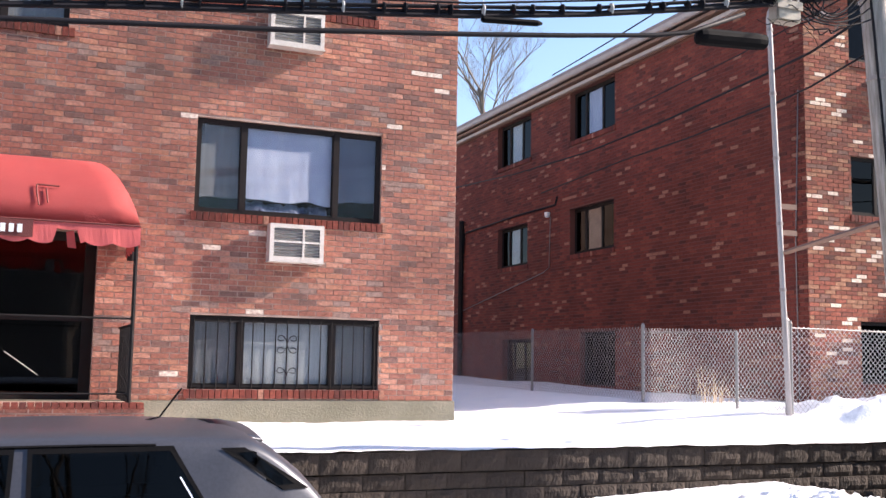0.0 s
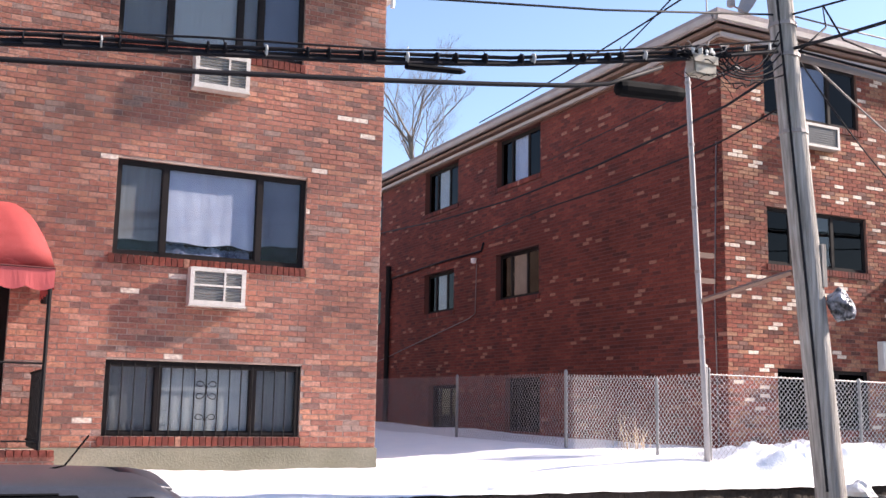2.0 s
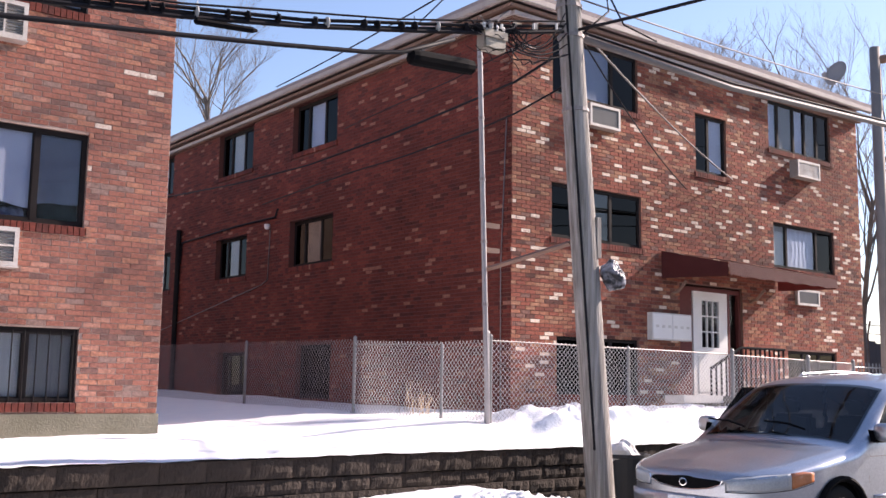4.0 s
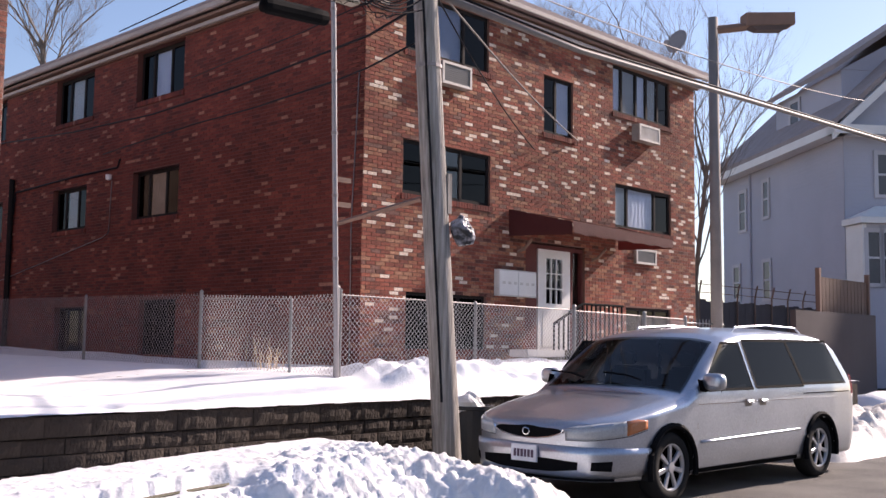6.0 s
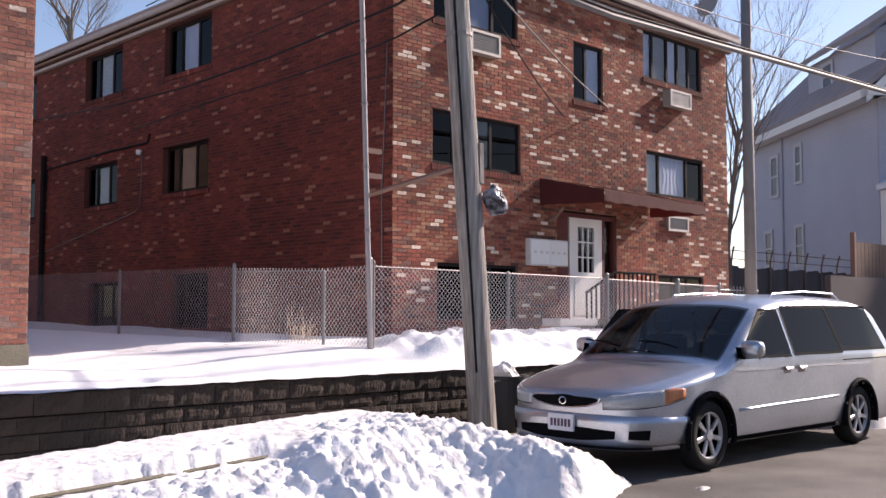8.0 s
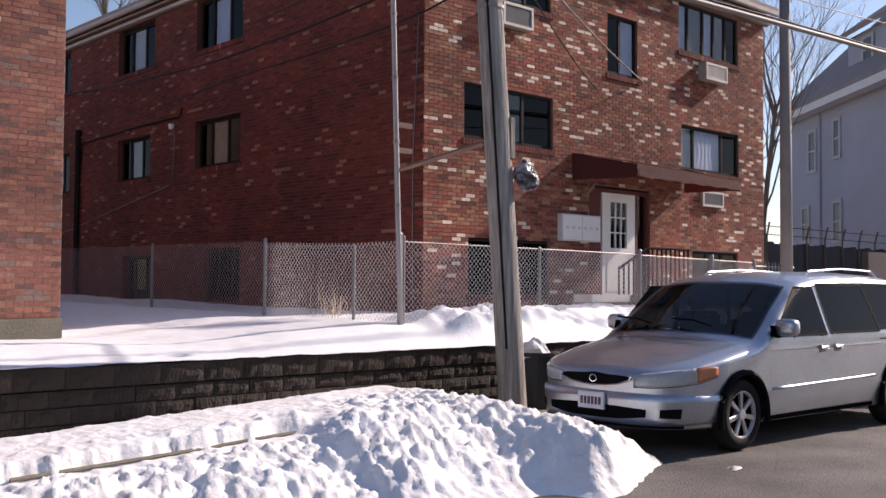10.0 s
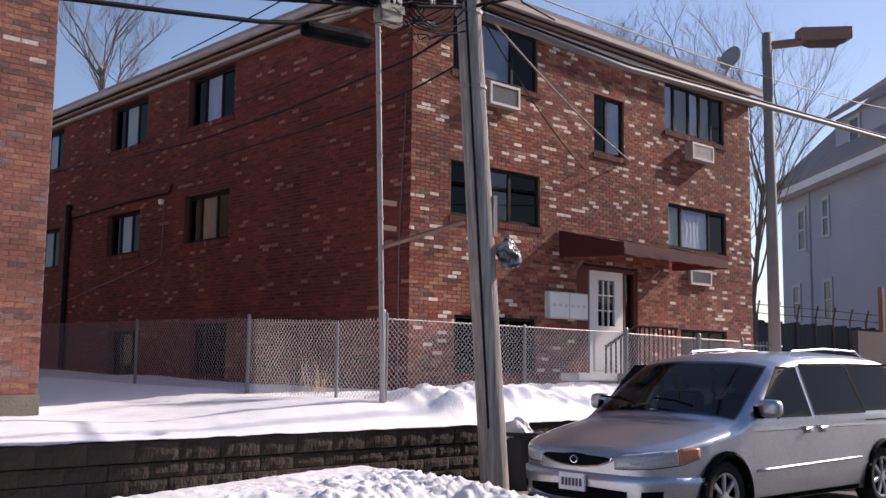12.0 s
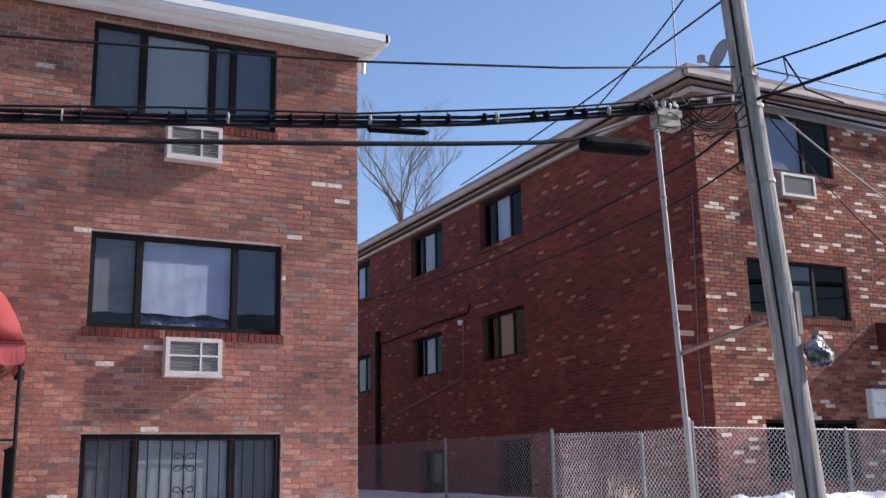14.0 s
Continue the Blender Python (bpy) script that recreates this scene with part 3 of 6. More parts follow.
def air_conditioner(plane, u0, u1, z0, z1, out, label, shell="ac_shell"):
    """A boxed wall unit: shell with a raised rim, a slatted front in four fields and a drip edge."""
    t = thing("air_conditioner", label, "air conditioner", "wall air conditioners")
    b = bmesh.new()
    rim = 0.05
    plane.box(b, u0, u1, -0.06, out - 0.02, z0, z1)
    part("shell", b, M[shell], t)
    b = bmesh.new()
    mu, mz = u0 + (u1 - u0) * 0.62, z0 + (z1 - z0) * 0.52
    for a in ((u0, u0 + rim, z0, z1), (u1 - rim, u1, z0, z1), (u0 + rim, u1 - rim, z0, z0 + rim), (u0 + rim, u1 - rim, z1 - rim, z1), (mu - 0.012, mu + 0.012, z0 + rim, z1 - rim)):
        plane.box(b, a[0], a[1], out - 0.016, out + 0.012, a[2], a[3])
    plane.box(b, u0 + rim, mu - 0.012, out - 0.016, out + 0.010, mz - 0.012, mz + 0.012)
    plane.box(b, mu + 0.012, u1 - rim, out - 0.016, out + 0.010, mz - 0.012, mz + 0.012)
    part("front_frame", b, M[shell], t)
    n = 9
    for i in range(n):
        b = bmesh.new()
        z = z0 + rim + (z1 - z0 - 2 * rim) * (i + 0.5) / n
        plane.box(b, u0 + rim, u1 - rim, out - 0.018, out - 0.004, z - 0.012, z + 0.010)
        part("slat", b, M["ac_grille"], t)
    b = bmesh.new()
    plane.box(b, u0 - 0.008, u1 + 0.015, 0.004, out + 0.014, z0 - 0.016, z0 - 0.002)
    part("drip_tray", b, M["ac_shell"], t)
    return t


# ---- the near building with the red awning ----
FA = Plane("y", 13.2)
A_X0, A_X1, A_Z1 = -9.0, 5.06, 7.22
A_HOLES = [(1.74, 4.04, 3.37, 4.50), (1.75, 4.06, 1.31, 2.165), (1.64, 3.93, 5.98, 7.13), (-0.75, 0.70, 1.15, 3.05), (-2.2, 0.26, 5.36, 6.5), (-7.4, -5.1, 3.40, 4.53), (-7.4, -5.1, 1.31, 2.16), (-7.4, -5.1, 5.98, 7.13)]
ha = thing("apartment_building", "three-storey red brick apartment building with a red entrance awning", "building")
bm = bmesh.new()
wall_with_openings(FA, A_X0, A_X1, 1.18, A_Z1, A_HOLES, 0.3, bm)
wa = part("front_wall", bm, M["mortar"], ha)
one_box("side_wall", M["mortar"], ha, A_X1 - 0.3, A_X1 - 0.012, 13.5, 33, 0.4, A_Z1)
one_box("side_wall", M["mortar"], ha, A_X0, A_X0 + 0.3, 13.5, 33, 0.4, A_Z1)
one_box("rear_wall", M["mortar"], ha, A_X0 + 0.3, A_X1 - 0.3, 32.7, 33, 0.4, A_Z1)
bm = bmesh.new()
for z in (0.5, 2.75, 5.2):
    box(bm, A_X0 + 0.3, A_X1 - 0.3, 13.5, 32.7, z, z + 0.2)
box(bm, A_X0 + 0.3, A_X1 - 0.3, 15.5, 15.6, 0.7, A_Z1)
part("inner_floor", bm, M["room"], ha)
one_box("foundation", M["concrete"], ha, A_X0, A_X1 + 0.015, 13.17, 13.5, 0.3, 1.18)
bm = bmesh.new()
box(bm, A_X0 - 0.3, A_X1 + 0.26, 12.92, 33.2, 7.36, 7.50)
part("roof", bm, M["shingle"], ha)
bm = bmesh.new()
box(bm, A_X0 - 0.25, A_X1 + 0.2, 12.99, 13.17, A_Z1, 7.30)
box(bm, A_X0 - 0.3, A_X1 + 0.30, 12.86, 13.10, 7.302, 7.355)
box(bm, A_X0 - 0.3, A_X1 + 0.30, 12.84, 12.918, 7.358, 7.46)
box(bm, A_X1 + 0.02, A_X1 + 0.22, 13.18, 33.1, A_Z1, 7.30)
box(bm, A_X1 + 0.264, A_X1 + 0.33, 12.84, 33.1, 7.358, 7.46)
part("cornice", bm, M["white_paint"], ha, "white painted wooden cornice")
bm = bmesh.new()
tube(bm, [(A_X1 + 0.24, 12.95, 7.36), (A_X1 + 0.12, 13.02, 7.24), (A_X1 + 0.05, 13.1, 7.15), (A_X1 + 0.04, 13.1, 6.95)], 0.03)
part("gutter_outlet", bm, M["white_paint"], ha)

BIG = [0.245, 0.745]
window("window_1", FA, *A_HOLES[0], BIG, [("blind", 0.86), ("curtain", 0.84), ("shade", 0.80)], "wide dark-framed window with a pale curtain behind")
window("window_2", FA, *A_HOLES[1], [0.26, 0.745], [("blind", 1.0), ("blind_pale", 1.0), ("blind", 1.0)], "wide basement window with pale blinds behind bars")
window("window_3", FA, *A_HOLES[2], [0.265, 0.64, 0.755], [("blind", 1.0), ("blind_pale", 1.0), ("blind", 1.0), ("shade", 1.0)], "wide dark-framed top-floor window with a white shade")
window("window_4", FA, -2.2, 0.26, 5.36, 6.5, [0.25, 0.72], [("blind", 1.0)] * 3, "dark-framed stair window over the entrance")
for i, z in enumerate(((3.40, 4.53), (1.31, 2.16), (5.98, 7.13))):
    window(f"window_{5 + i}", FA, -7.4, -5.1, *z, BIG, [("blind", 1.0)] * 3, "wide dark-framed window with closed blinds")
# bundled cloth that lies on the inner sill of the middle window
bm = bmesh.new()
n = 60
rows = []
for k in range(9):
    f = k / 8
    row = []
    for j in range(n + 1):
        u = 2.36 + 1.02 * j / n
        h = 0.13 + 0.08 * noise.noise(Vector((u * 5, 1.0, 0))) + 0.03 * noise.noise(Vector((u * 17, 2.0, 0)))
        d = -0.115 - 0.10 * f + 0.035 * noise.noise(Vector((u * 9 + f * 3, f * 6, 3.0))) + 0.02 * noise.noise(Vector((u * 24, f * 9, 5.0)))
        row.append(bm.verts.new(FA.p(u, d, 3.425 + h * math.sin(f * math.pi / 2))))
    rows.append(row)
for r0, r1 in zip(rows, rows[1:]):
    for j in range(n):
        bm.faces.new((r0[j], r0[j + 1], r1[j + 1], r1[j]))
tagged(part("folded_cloth", bm, M["cloth_blue"], smooth=True), "crumpled dark blue cloth piled on the inner window sill", "cloth")
for z0 in (2.83, 5.45):
    air_conditioner(FA, 2.61 if z0 < 5 else 2.53, 3.27 if z0 < 5 else 3.20, z0, z0 + 0.44, 0.16, "white wall air conditioner set into red brick")

# security bars with a scroll ornament
grille = thing("window_bars", "black iron security bars with scrolls over the basement window", "window bars")
bm = bmesh.new()
for z in (1.345, 2.10):
    FA.box(bm, 1.76, 4.05, -0.015, 0.0, z - 0.01, z + 0.01)
part("rail", bm, M["iron"], grille)
for i in range(17):
    u = 1.80 + i * 0.1375
    bm = bmesh.new()
    tube(bm, [FA.p(u, 0.0, 1.32), FA.p(u, 0.0, 2.13)], 0.0075, sides=6)
    part("bar", bm, M["iron"], grille)
for side in (-1, 1):
    for base, top in ((1.93, 1), (1.76, -1), (1.55, 1)):
        bm = bmesh.new()
        pts = []
        for j in range(26):
            q = j / 25
            a = math.pi * (0.10 + 1.55 * q)
            r = 0.075 * (1 - 0.55 * q)
            pts.append(FA.p(2.90 + side * (0.062 - 0.062 * math.cos(a) * (1 - 0.3 * q)), 0.012, base + top * (r * math.sin(a) * 1.1 - 0.10 * (1 - q) ** 2)))
        tube(bm, pts, 0.0055, sides=4)
        part("scroll", bm, M["iron"], grille)

# entrance of the near building
door = thing("door_1", "dark glazed entrance door in a black frame, closed", "door", kind="structure")
bm = bmesh.new()
for a in ((-0.75, -0.67, 1.15, 3.05), (0.58, 0.70, 1.15, 3.05), (-0.67, 0.58, 2.95, 3.05), (-0.67, 0.58, 1.15, 1.23), (-0.67, 0.58, 2.05, 2.09)):
    FA.box(bm, a[0], a[1], -0.22, -0.14, a[2], a[3])
part("door_frame", bm, M["dark_frame"], door)
bm = bmesh.new()
FA.box(bm, -0.67, 0.58, -0.19, -0.18, 1.23, 2.95)
part("pane", bm, M["car_glass"], door).visible_shadow = False
bm = bmesh.new()
tube(bm, [FA.p(-0.2, -0.12, 1.7), FA.p(0.15, -0.12, 1.45)], 0.008)
part("push_bar", bm, M["galvanised"], door)

porch = thing("porch", "brick entrance stoop with a stone edge", "stoop", kind="structure")
PF = Plane("y", 11.7)
one_box("core", M["mortar"], porch, -2.6, 1.10, 11.71, 13.16, 0.2, 1.17)
lay_bricks(PF, -2.6, 1.12, 0.78, 1.18, [], "a", porch, None, 5)
bm = bmesh.new()
u = -2.6
while u < 1.08:
    PF.box(bm, u, u + 0.062, -0.2, 0.03, 1.155, 1.215)
    u += 0.0715
part("coping", bm, M["brick_bs"], porch)

rail = thing("stoop_railing", "black iron railing beside the entrance stoop", "railing")
for z in (1.28, 1.98):
    bm = bmesh.new()
    tube(bm, [(0.97, 11.74, z), (0.97, 13.1, z)], 0.014)
    part("rail", bm, M["iron"], rail)
for i in range(11):
    bm = bmesh.new()
    y = 11.78 + i * 0.12
    tube(bm, [(0.97, y, 1.21), (0.97, y, 1.98)], 0.008, sides=4)
    part("baluster", bm, M["iron"], rail)
bm = bmesh.new()
tube(bm, [(-1.8, 11.74, 2.04), (0.96, 11.74, 2.04)], 0.012)
part("rail", bm, M["iron"], rail)
bm = bmesh.new()
tube(bm, [(-1.8, 11.74, 1.30), (0.96, 11.74, 1.30)], 0.010)
part("rail", bm, M["iron"], rail)

awn = thing("entrance_awning", "faded red fabric entrance awning with a scalloped valance", "awning")
for u in (-1.75, 0.97):
    bm = bmesh.new()
    tube(bm, [(u, 11.74, 1.215), (u, 11.74, 2.88)], 0.022)
    part("post", bm, M["iron"], awn)
bm = bmesh.new()
prof = [(13.185, 3.80)] + [(13.18 - 1.46 * math.sin(q * math.pi / 18), 2.98 + 0.82 * math.cos(q * math.pi / 18) ** 0.9) for q in range(1, 9)] + [(11.70, 2.96)]
N = len(prof) - 1
AS = [i / 11 for i in range(12)]
rows = []
for i, f in enumerate(AS):
    row = []
    for j, (y, z) in enumerate(prof):
        u1 = 0.46 + 0.54 * (j / N)
        row.append(bm.verts.new((-1.85 + (u1 + 1.85) * f, y, z - 0.003 * (i % 2))))
    rows.append(row)
for a, b in zip(rows, rows[1:]):
    for j in range(N):
        bm.faces.new((a[j], b[j], b[j + 1], a[j + 1]))
last = rows[-1]
hip = [bm.verts.new((last[j].co.x, 13.185, last[j].co.z)) for j in range(1, N + 1)]
bm.faces.new((last[0], hip[0], last[1]))
for j in range(1, N):
    bm.faces.new((last[j], hip[j - 1], hip[j], last[j + 1]))
bmesh.ops.solidify(bm, geom=bm.faces[:], thickness=0.006)
part("canopy", bm, M["red_canvas"], awn, smooth=True)


def valance(p, q, n, drop, gap=None):
    """A scalloped strip hanging from p to q."""
    b = bmesh.new()
    p, q = Vector(p), Vector(q)
    up, low = [], []
    steps = n * 6
    for i in range(steps + 1):
        c = p.lerp(q, i / steps)
        s = (i % 6) / 6
        d = drop * (0.84 + 0.16 * math.sin(math.pi * s))
        if gap and gap[0] < i / steps < gap[1]:
            d *= 0.35
        up.append(b.verts.new(c))
        low.append(b.verts.new(c - Vector((0, 0, d)) + 0.004 * Vector((math.sin(i), math.cos(i), 0))))
    for i in range(steps):
        b.faces.new((up[i], up[i + 1], low[i + 1], low[i]))
    return b


part("valance", valance((-1.85, 11.695, 2.96), (1.0, 11.695, 2.96), 11, 0.22, (0.72, 0.80)), M["red_canvas"], awn)
part("valance", valance((1.003, 11.70, 2.96), (1.003, 13.18, 2.96), 6, 0.20), M["red_canvas"], awn)
bm = bmesh.new()
for a, b in (((0.01, 11.80, 3.325), (0.22, 11.80, 3.32)), ((0.01, 11.80, 3.325), (0.02, 11.755, 3.22)), ((0.02, 11.755, 3.22), (0.04, 11.71, 3.11)), ((0.10, 11.785, 3.29), (0.12, 11.72, 3.14))):
    tube(bm, [a, b], 0.008, sides=4)
part("torn_seam", bm, M["maroon_canvas"], awn, "dark torn seam in the fabric")
one_box("sign_panel", M["maroon_canvas"], awn, -0.62, 0.0, 11.682, 11.688, 2.79, 2.955, 0.0, "dark maroon panel behind the number")
bm = bmesh.new()
tube(bm, [(-1.85, 11.69, 2.962), (1.0, 11.69, 2.962), (1.0, 13.17, 2.962)], 0.010, sides=5)
part("hem", bm, M["maroon_canvas"], awn)
bm = bmesh.new()
v = [bm.verts.new(p) for p in ((0.30, 11.66, 2.86), (0.37, 11.65, 2.87), (0.40, 11.66, 2.70), (0.32, 11.67, 2.71))]
bm.faces.new(v)
bmesh.ops.solidify(bm, geom=bm.faces[:], thickness=0.004)
part("torn_strip", bm, M["red_canvas"], awn)
# plain bars stand for the number on the valance
for i in range(3):
    one_box("number_bar", M["plate_white"], awn, -0.29 + i * 0.075, -0.245 + i * 0.075, 11.672, 11.678, 2.83, 2.91)
bm = bmesh.new()
lathe(bm, [(0.0, 0), (0.05, 0.0), (0.06, 0.09), (0.02, 0.13)], at=(1.06, 13.1, 2.74), seg=12)
tube(bm, [(1.06, 13.1, 2.86), (1.06, 13.19, 2.88)], 0.012)
tagged(part("wall_lamp", bm, M["iron"]), "small black wall lamp beside the awning", "lamp")

# ---- the corner building ----
FB, SB = Plane("y", 13.38), Plane("x", 11.0)
B_X0, B_X1, B_Y1, B_Z1 = 11.0, 21.53, 34.0, 7.80
W2 = (4.075, 5.02)
BF_HOLES = [(11.92, 14.08, 6.57, 7.62), (15.74, 16.70, 5.73, 6.90), (18.14, 20.44, 6.57, 7.62), (11.90, 14.15, *W2), (18.22, 20.46, *W2), (12.02, 14.06, 1.45, 2.42), (18.62, 20.42, 1.40, 2.38), (15.20, 17.12, 1.44, 3.54)]
BS_HOLES = [(18.85, 20.70, 6.57, 7.66), (22.58, 24.42, 6.57, 7.66), (27.20, 28.9, 6.6, 7.66), (18.90, 20.70, 4.05, 5.07), (22.72, 24.36, 4.02, 5.02), (27.15, 28.9, 3.95, 5.0), (18.85, 20.25, 1.25, 2.36), (22.5, 24.0, 1.2, 2.25)]
hb = thing("apartment_building", "three-storey corner apartment building in red and cream-flecked brick", "building")
bm = bmesh.new()
wall_with_openings(FB, B_X0 + 0.012, B_X1, 1.0, B_Z1, BF_HOLES, 0.3, bm)
wbf = part("front_wall", bm, M["mortar_bf"], hb)
bm = bmesh.new()
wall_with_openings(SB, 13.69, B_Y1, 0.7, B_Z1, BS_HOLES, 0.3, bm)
wbs = part("side_wall", bm, M["mortar_bs_shaded"], hb)
bm = bmesh.new()
box(bm, B_X1 - 0.3, B_X1 - 0.004, 13.69, B_Y1, 0.4, B_Z1)
box(bm, B_X0 + 0.3, B_X1 - 0.3, B_Y1 - 0.3, B_Y1, 0.4, B_Z1)
part("rear_wall", bm, M["mortar"], hb)
bm = bmesh.new()
for z in (0.75, 3.2, 5.75):
    box(bm, B_X0 + 0.3, B_X1 - 0.3, 13.69, B_Y1 - 0.3, z, z + 0.2)
box(bm, 13.5, 13.6, 15.5, B_Y1 - 0.3, 0.96, B_Z1)
box(bm, 13.6, B_X1 - 0.3, 15.9, 16.0, 0.96, B_Z1)
part("inner_floor", bm, M["room"], hb)
one_box("foundation", M["concrete"], hb, B_X0 - 0.004, B_X1 + 0.01, 13.35, 13.67, 0.3, 1.0)
one_box("roof", M["shingle"], hb, B_X0 - 0.27, B_X1 + 0.25, 13.12, B_Y1 + 0.3, 8.02, 8.09)
bm = bmesh.new()
box(bm, B_X0 - 0.20, B_X1 + 0.2, 13.20, B_Y1 + 0.2, B_Z1 + 0.004, B_Z1 + 0.06)
part("soffit", bm, M["soffit"], hb)
for dims in ((B_X0 - 0.29, B_X1 + 0.25, 13.10, 13.19, 7.89, 8.016), (B_X0 - 0.31, B_X0 - 0.21, 13.194, B_Y1 + 0.2, 7.89, 8.016)):
    one_box("gutter", M["trim_paint"], hb, *dims, 0.02, "weathered pale gutter")
for dims in ((B_X0 - 0.06, B_X1 + 0.1, 13.30, 13.37, 7.67, 7.80), (B_X0 - 0.06, B_X0 - 0.012, 13.38, B_Y1, 7.67, 7.80)):
    one_box("frieze", M["soffit"], hb, *dims, 0.0, "dark brown frieze board")
one_box("frieze_edge", M["trim_paint"], hb, B_X0 - 0.09, B_X1 + 0.1, 13.24, 13.296, 7.69, 7.76)
one_box("frieze_edge", M["trim_paint"], hb, B_X0 - 0.12, B_X0 - 0.064, 13.30, B_Y1, 7.69, 7.76)

DARKW = [0.33, 0.66]
# the middle sheet stands in for sky mirrored in the pane
window("window_11", FB, *BF_HOLES[0], [0.24, 0.70], [None, ("blue_shade", 1.0), None], "wide dark-framed top-floor window with a blue-grey shade", panes=["dark_glass", "glass", "dark_glass"])
window("window_12", FB, *BF_HOLES[1], [0.45], [None, ("curtain", 1.0)], "narrow dark-framed stair window, half curtained", panes=["dark_glass", "glass"])
window("window_13", FB, *BF_HOLES[2], [0.17, 0.42, 0.60, 0.80], [("curtain", 1.0), ("blind", 1.0), ("curtain", 1.0), ("blind", 1.0), ("blind", 0.8)], "wide top-floor window with pale curtains", panes=["glass"] * 4 + ["dark_glass"])
window("window_14", FB, *BF_HOLES[3], [0.24, 0.66], [("shade", 1.0), ("shade", 0.6), ("blind", 1.0)], "wide dark-framed window, dim curtained room behind", panes=["dark_glass", "car_glass", "dark_glass"])
window("window_15", FB, *BF_HOLES[4], [0.23, 0.72], [("blind_pale", 1.0), ("gathered", 1.0), ("blind", 1.0)], "wide window with gathered white curtains", panes=["glass", "glass", "dark_glass"])
window("window_16", FB, *BF_HOLES[5], DARKW, [None, None, None], "dark basement window behind the fence", panes=["dark_glass"] * 3)
window("window_17", FB, *BF_HOLES[6], DARKW, [None, None, None], "dark basement window", panes=["dark_glass"] * 3)
SIDE_FILLS = [("curtain", 1.0), ("blind_pale", 1.0), ("curtain", 1.0), ("tan_shade", 1.0), ("blind_pale", 1.0), ("blind", 1.0), None, None]
for i, h in enumerate(BS_HOLES):
    window(f"window_{21 + i}", SB, *h, [0.36, 0.73], [None, SIDE_FILLS[i], None], "dark-framed side window in deep red brick", setback=0.13, fw=0.06, panes=["dark_glass", "glass" if i < 6 else "dark_glass", "dark_glass"])
window_unit(FB, 12.66, 13.42, 6.10, 6.50, 0.17, "open-backed window air conditioner with a dark front")
window_unit(FB, 18.86, 19.68, 6.04, 6.40, 0.20, "pale boxed window air conditioner in flecked brick", face="ac_shell")
window_unit(FB, 18.92, 19.72, 3.34, 3.67, 0.07, "flat grey wall air conditioner in flecked brick")

door = thing("door_2", "white half-glazed entrance door with a maroon surround", "door", kind="structure")
bm = bmesh.new()
for a in ((15.20, 15.62, 1.40, 3.50), (16.72, 16.78, 1.40, 3.50), (17.06, 17.12, 1.40, 3.50), (15.62, 16.72, 3.42, 3.50), (16.78, 17.06, 3.42, 3.50)):
    FB.box(bm, a[0], a[1], -0.16, -0.06, a[2], a[3])
part("door_frame", bm, M["maroon_canvas"], door, "maroon painted frame")
bm = bmesh.new()
FB.box(bm, 16.78, 17.06, -0.14, -0.13, 1.40, 3.42)
part("sidelight", bm, M["glass"], door).visible_shadow = False
leaf_u0, leaf_u1 = 15.66, 16.70
bm = bmesh.new()
for a in ((leaf_u0, 15.92, 1.40, 3.42), (16.44, leaf_u1, 1.40, 3.42), (15.92, 16.44, 1.40, 2.36), (15.92, 16.44, 3.25, 3.42)):
    FB.box(bm, a[0], a[1], -0.12, -0.06, a[2], a[3])
for i in (1, 2):
    u = 15.92 + 0.52 * i / 3
    FB.box(bm, u - 0.012, u + 0.012, -0.11, -0.065, 2.36, 3.25)
for i in (1, 2):
    z = 2.36 + 0.89 * i / 3
    FB.box(bm, 15.92, 16.44, -0.108, -0.067, z - 0.012, z + 0.012)
for z0, z1 in ((1.52, 2.20),):
    FB.box(bm, 15.80, 16.54, -0.06, -0.05, z0, z1)
part("leaf", bm, M["white_paint"], door, "white panelled leaf")
bm = bmesh.new()
FB.box(bm, 15.92, 16.44, -0.10, -0.094, 2.36, 3.25)
part("pane", bm, M["glass"], door).visible_shadow = False
bm = bmesh.new()
lathe(bm, [(0.0, 0), (0.03, 0.0), (0.03, 0.03), (0.0, 0.04)], axis="y", at=(16.60, 13.40, 2.25), seg=10)
part("door_knob", bm, M["chrome"], door)

mail = thing("mailbox", "pale grey two-door wall mailbox beside the entrance", "mailbox")
bm = bmesh.new()
FB.box(bm, 14.28, 15.38, 0.005, 0.12, 2.44, 2.93)
part("body", bm, M["box_grey"], mail)
for u in (14.30, 14.84):
    bm = bmesh.new()
    FB.box(bm, u, u + 0.525, 0.121, 0.132, 2.465, 2.905)
    part("door", bm, M["white_paint"], mail)
for i in range(6):
    bm = bmesh.new()
    FB.box(bm, 14.37 + i * 0.17, 14.45 + i * 0.17, 0.133, 0.137, 2.66, 2.71)
    part("name_slot", bm, M["box_grey"], mail)

aw = thing("entrance_awning", "maroon sloping canvas awning over the entrance", "awning")
bm = bmesh.new()
top = [(14.68, 13.365, 4.09), (18.30, 13.365, 4.05), (18.46, 12.15, 3.75), (15.02, 12.15, 3.83)]
v = [bm.verts.new(p) for p in top]
bm.faces.new(v)
bmesh.ops.solidify(bm, geom=bm.faces[:], thickness=0.02)
part("top", bm, M["maroon_lit"], aw)
bm = bmesh.new()
n = 24
up = [bm.verts.new((15.02 + 3.44 * i / n, 12.14, 3.82 - 0.08 * i / n)) for i in range(n + 1)]
low = [bm.verts.new((15.02 + 3.44 * i / n, 12.11, 3.575 - 0.02 * i / n + 0.012 * math.sin(i * 1.7))) for i in range(n + 1)]
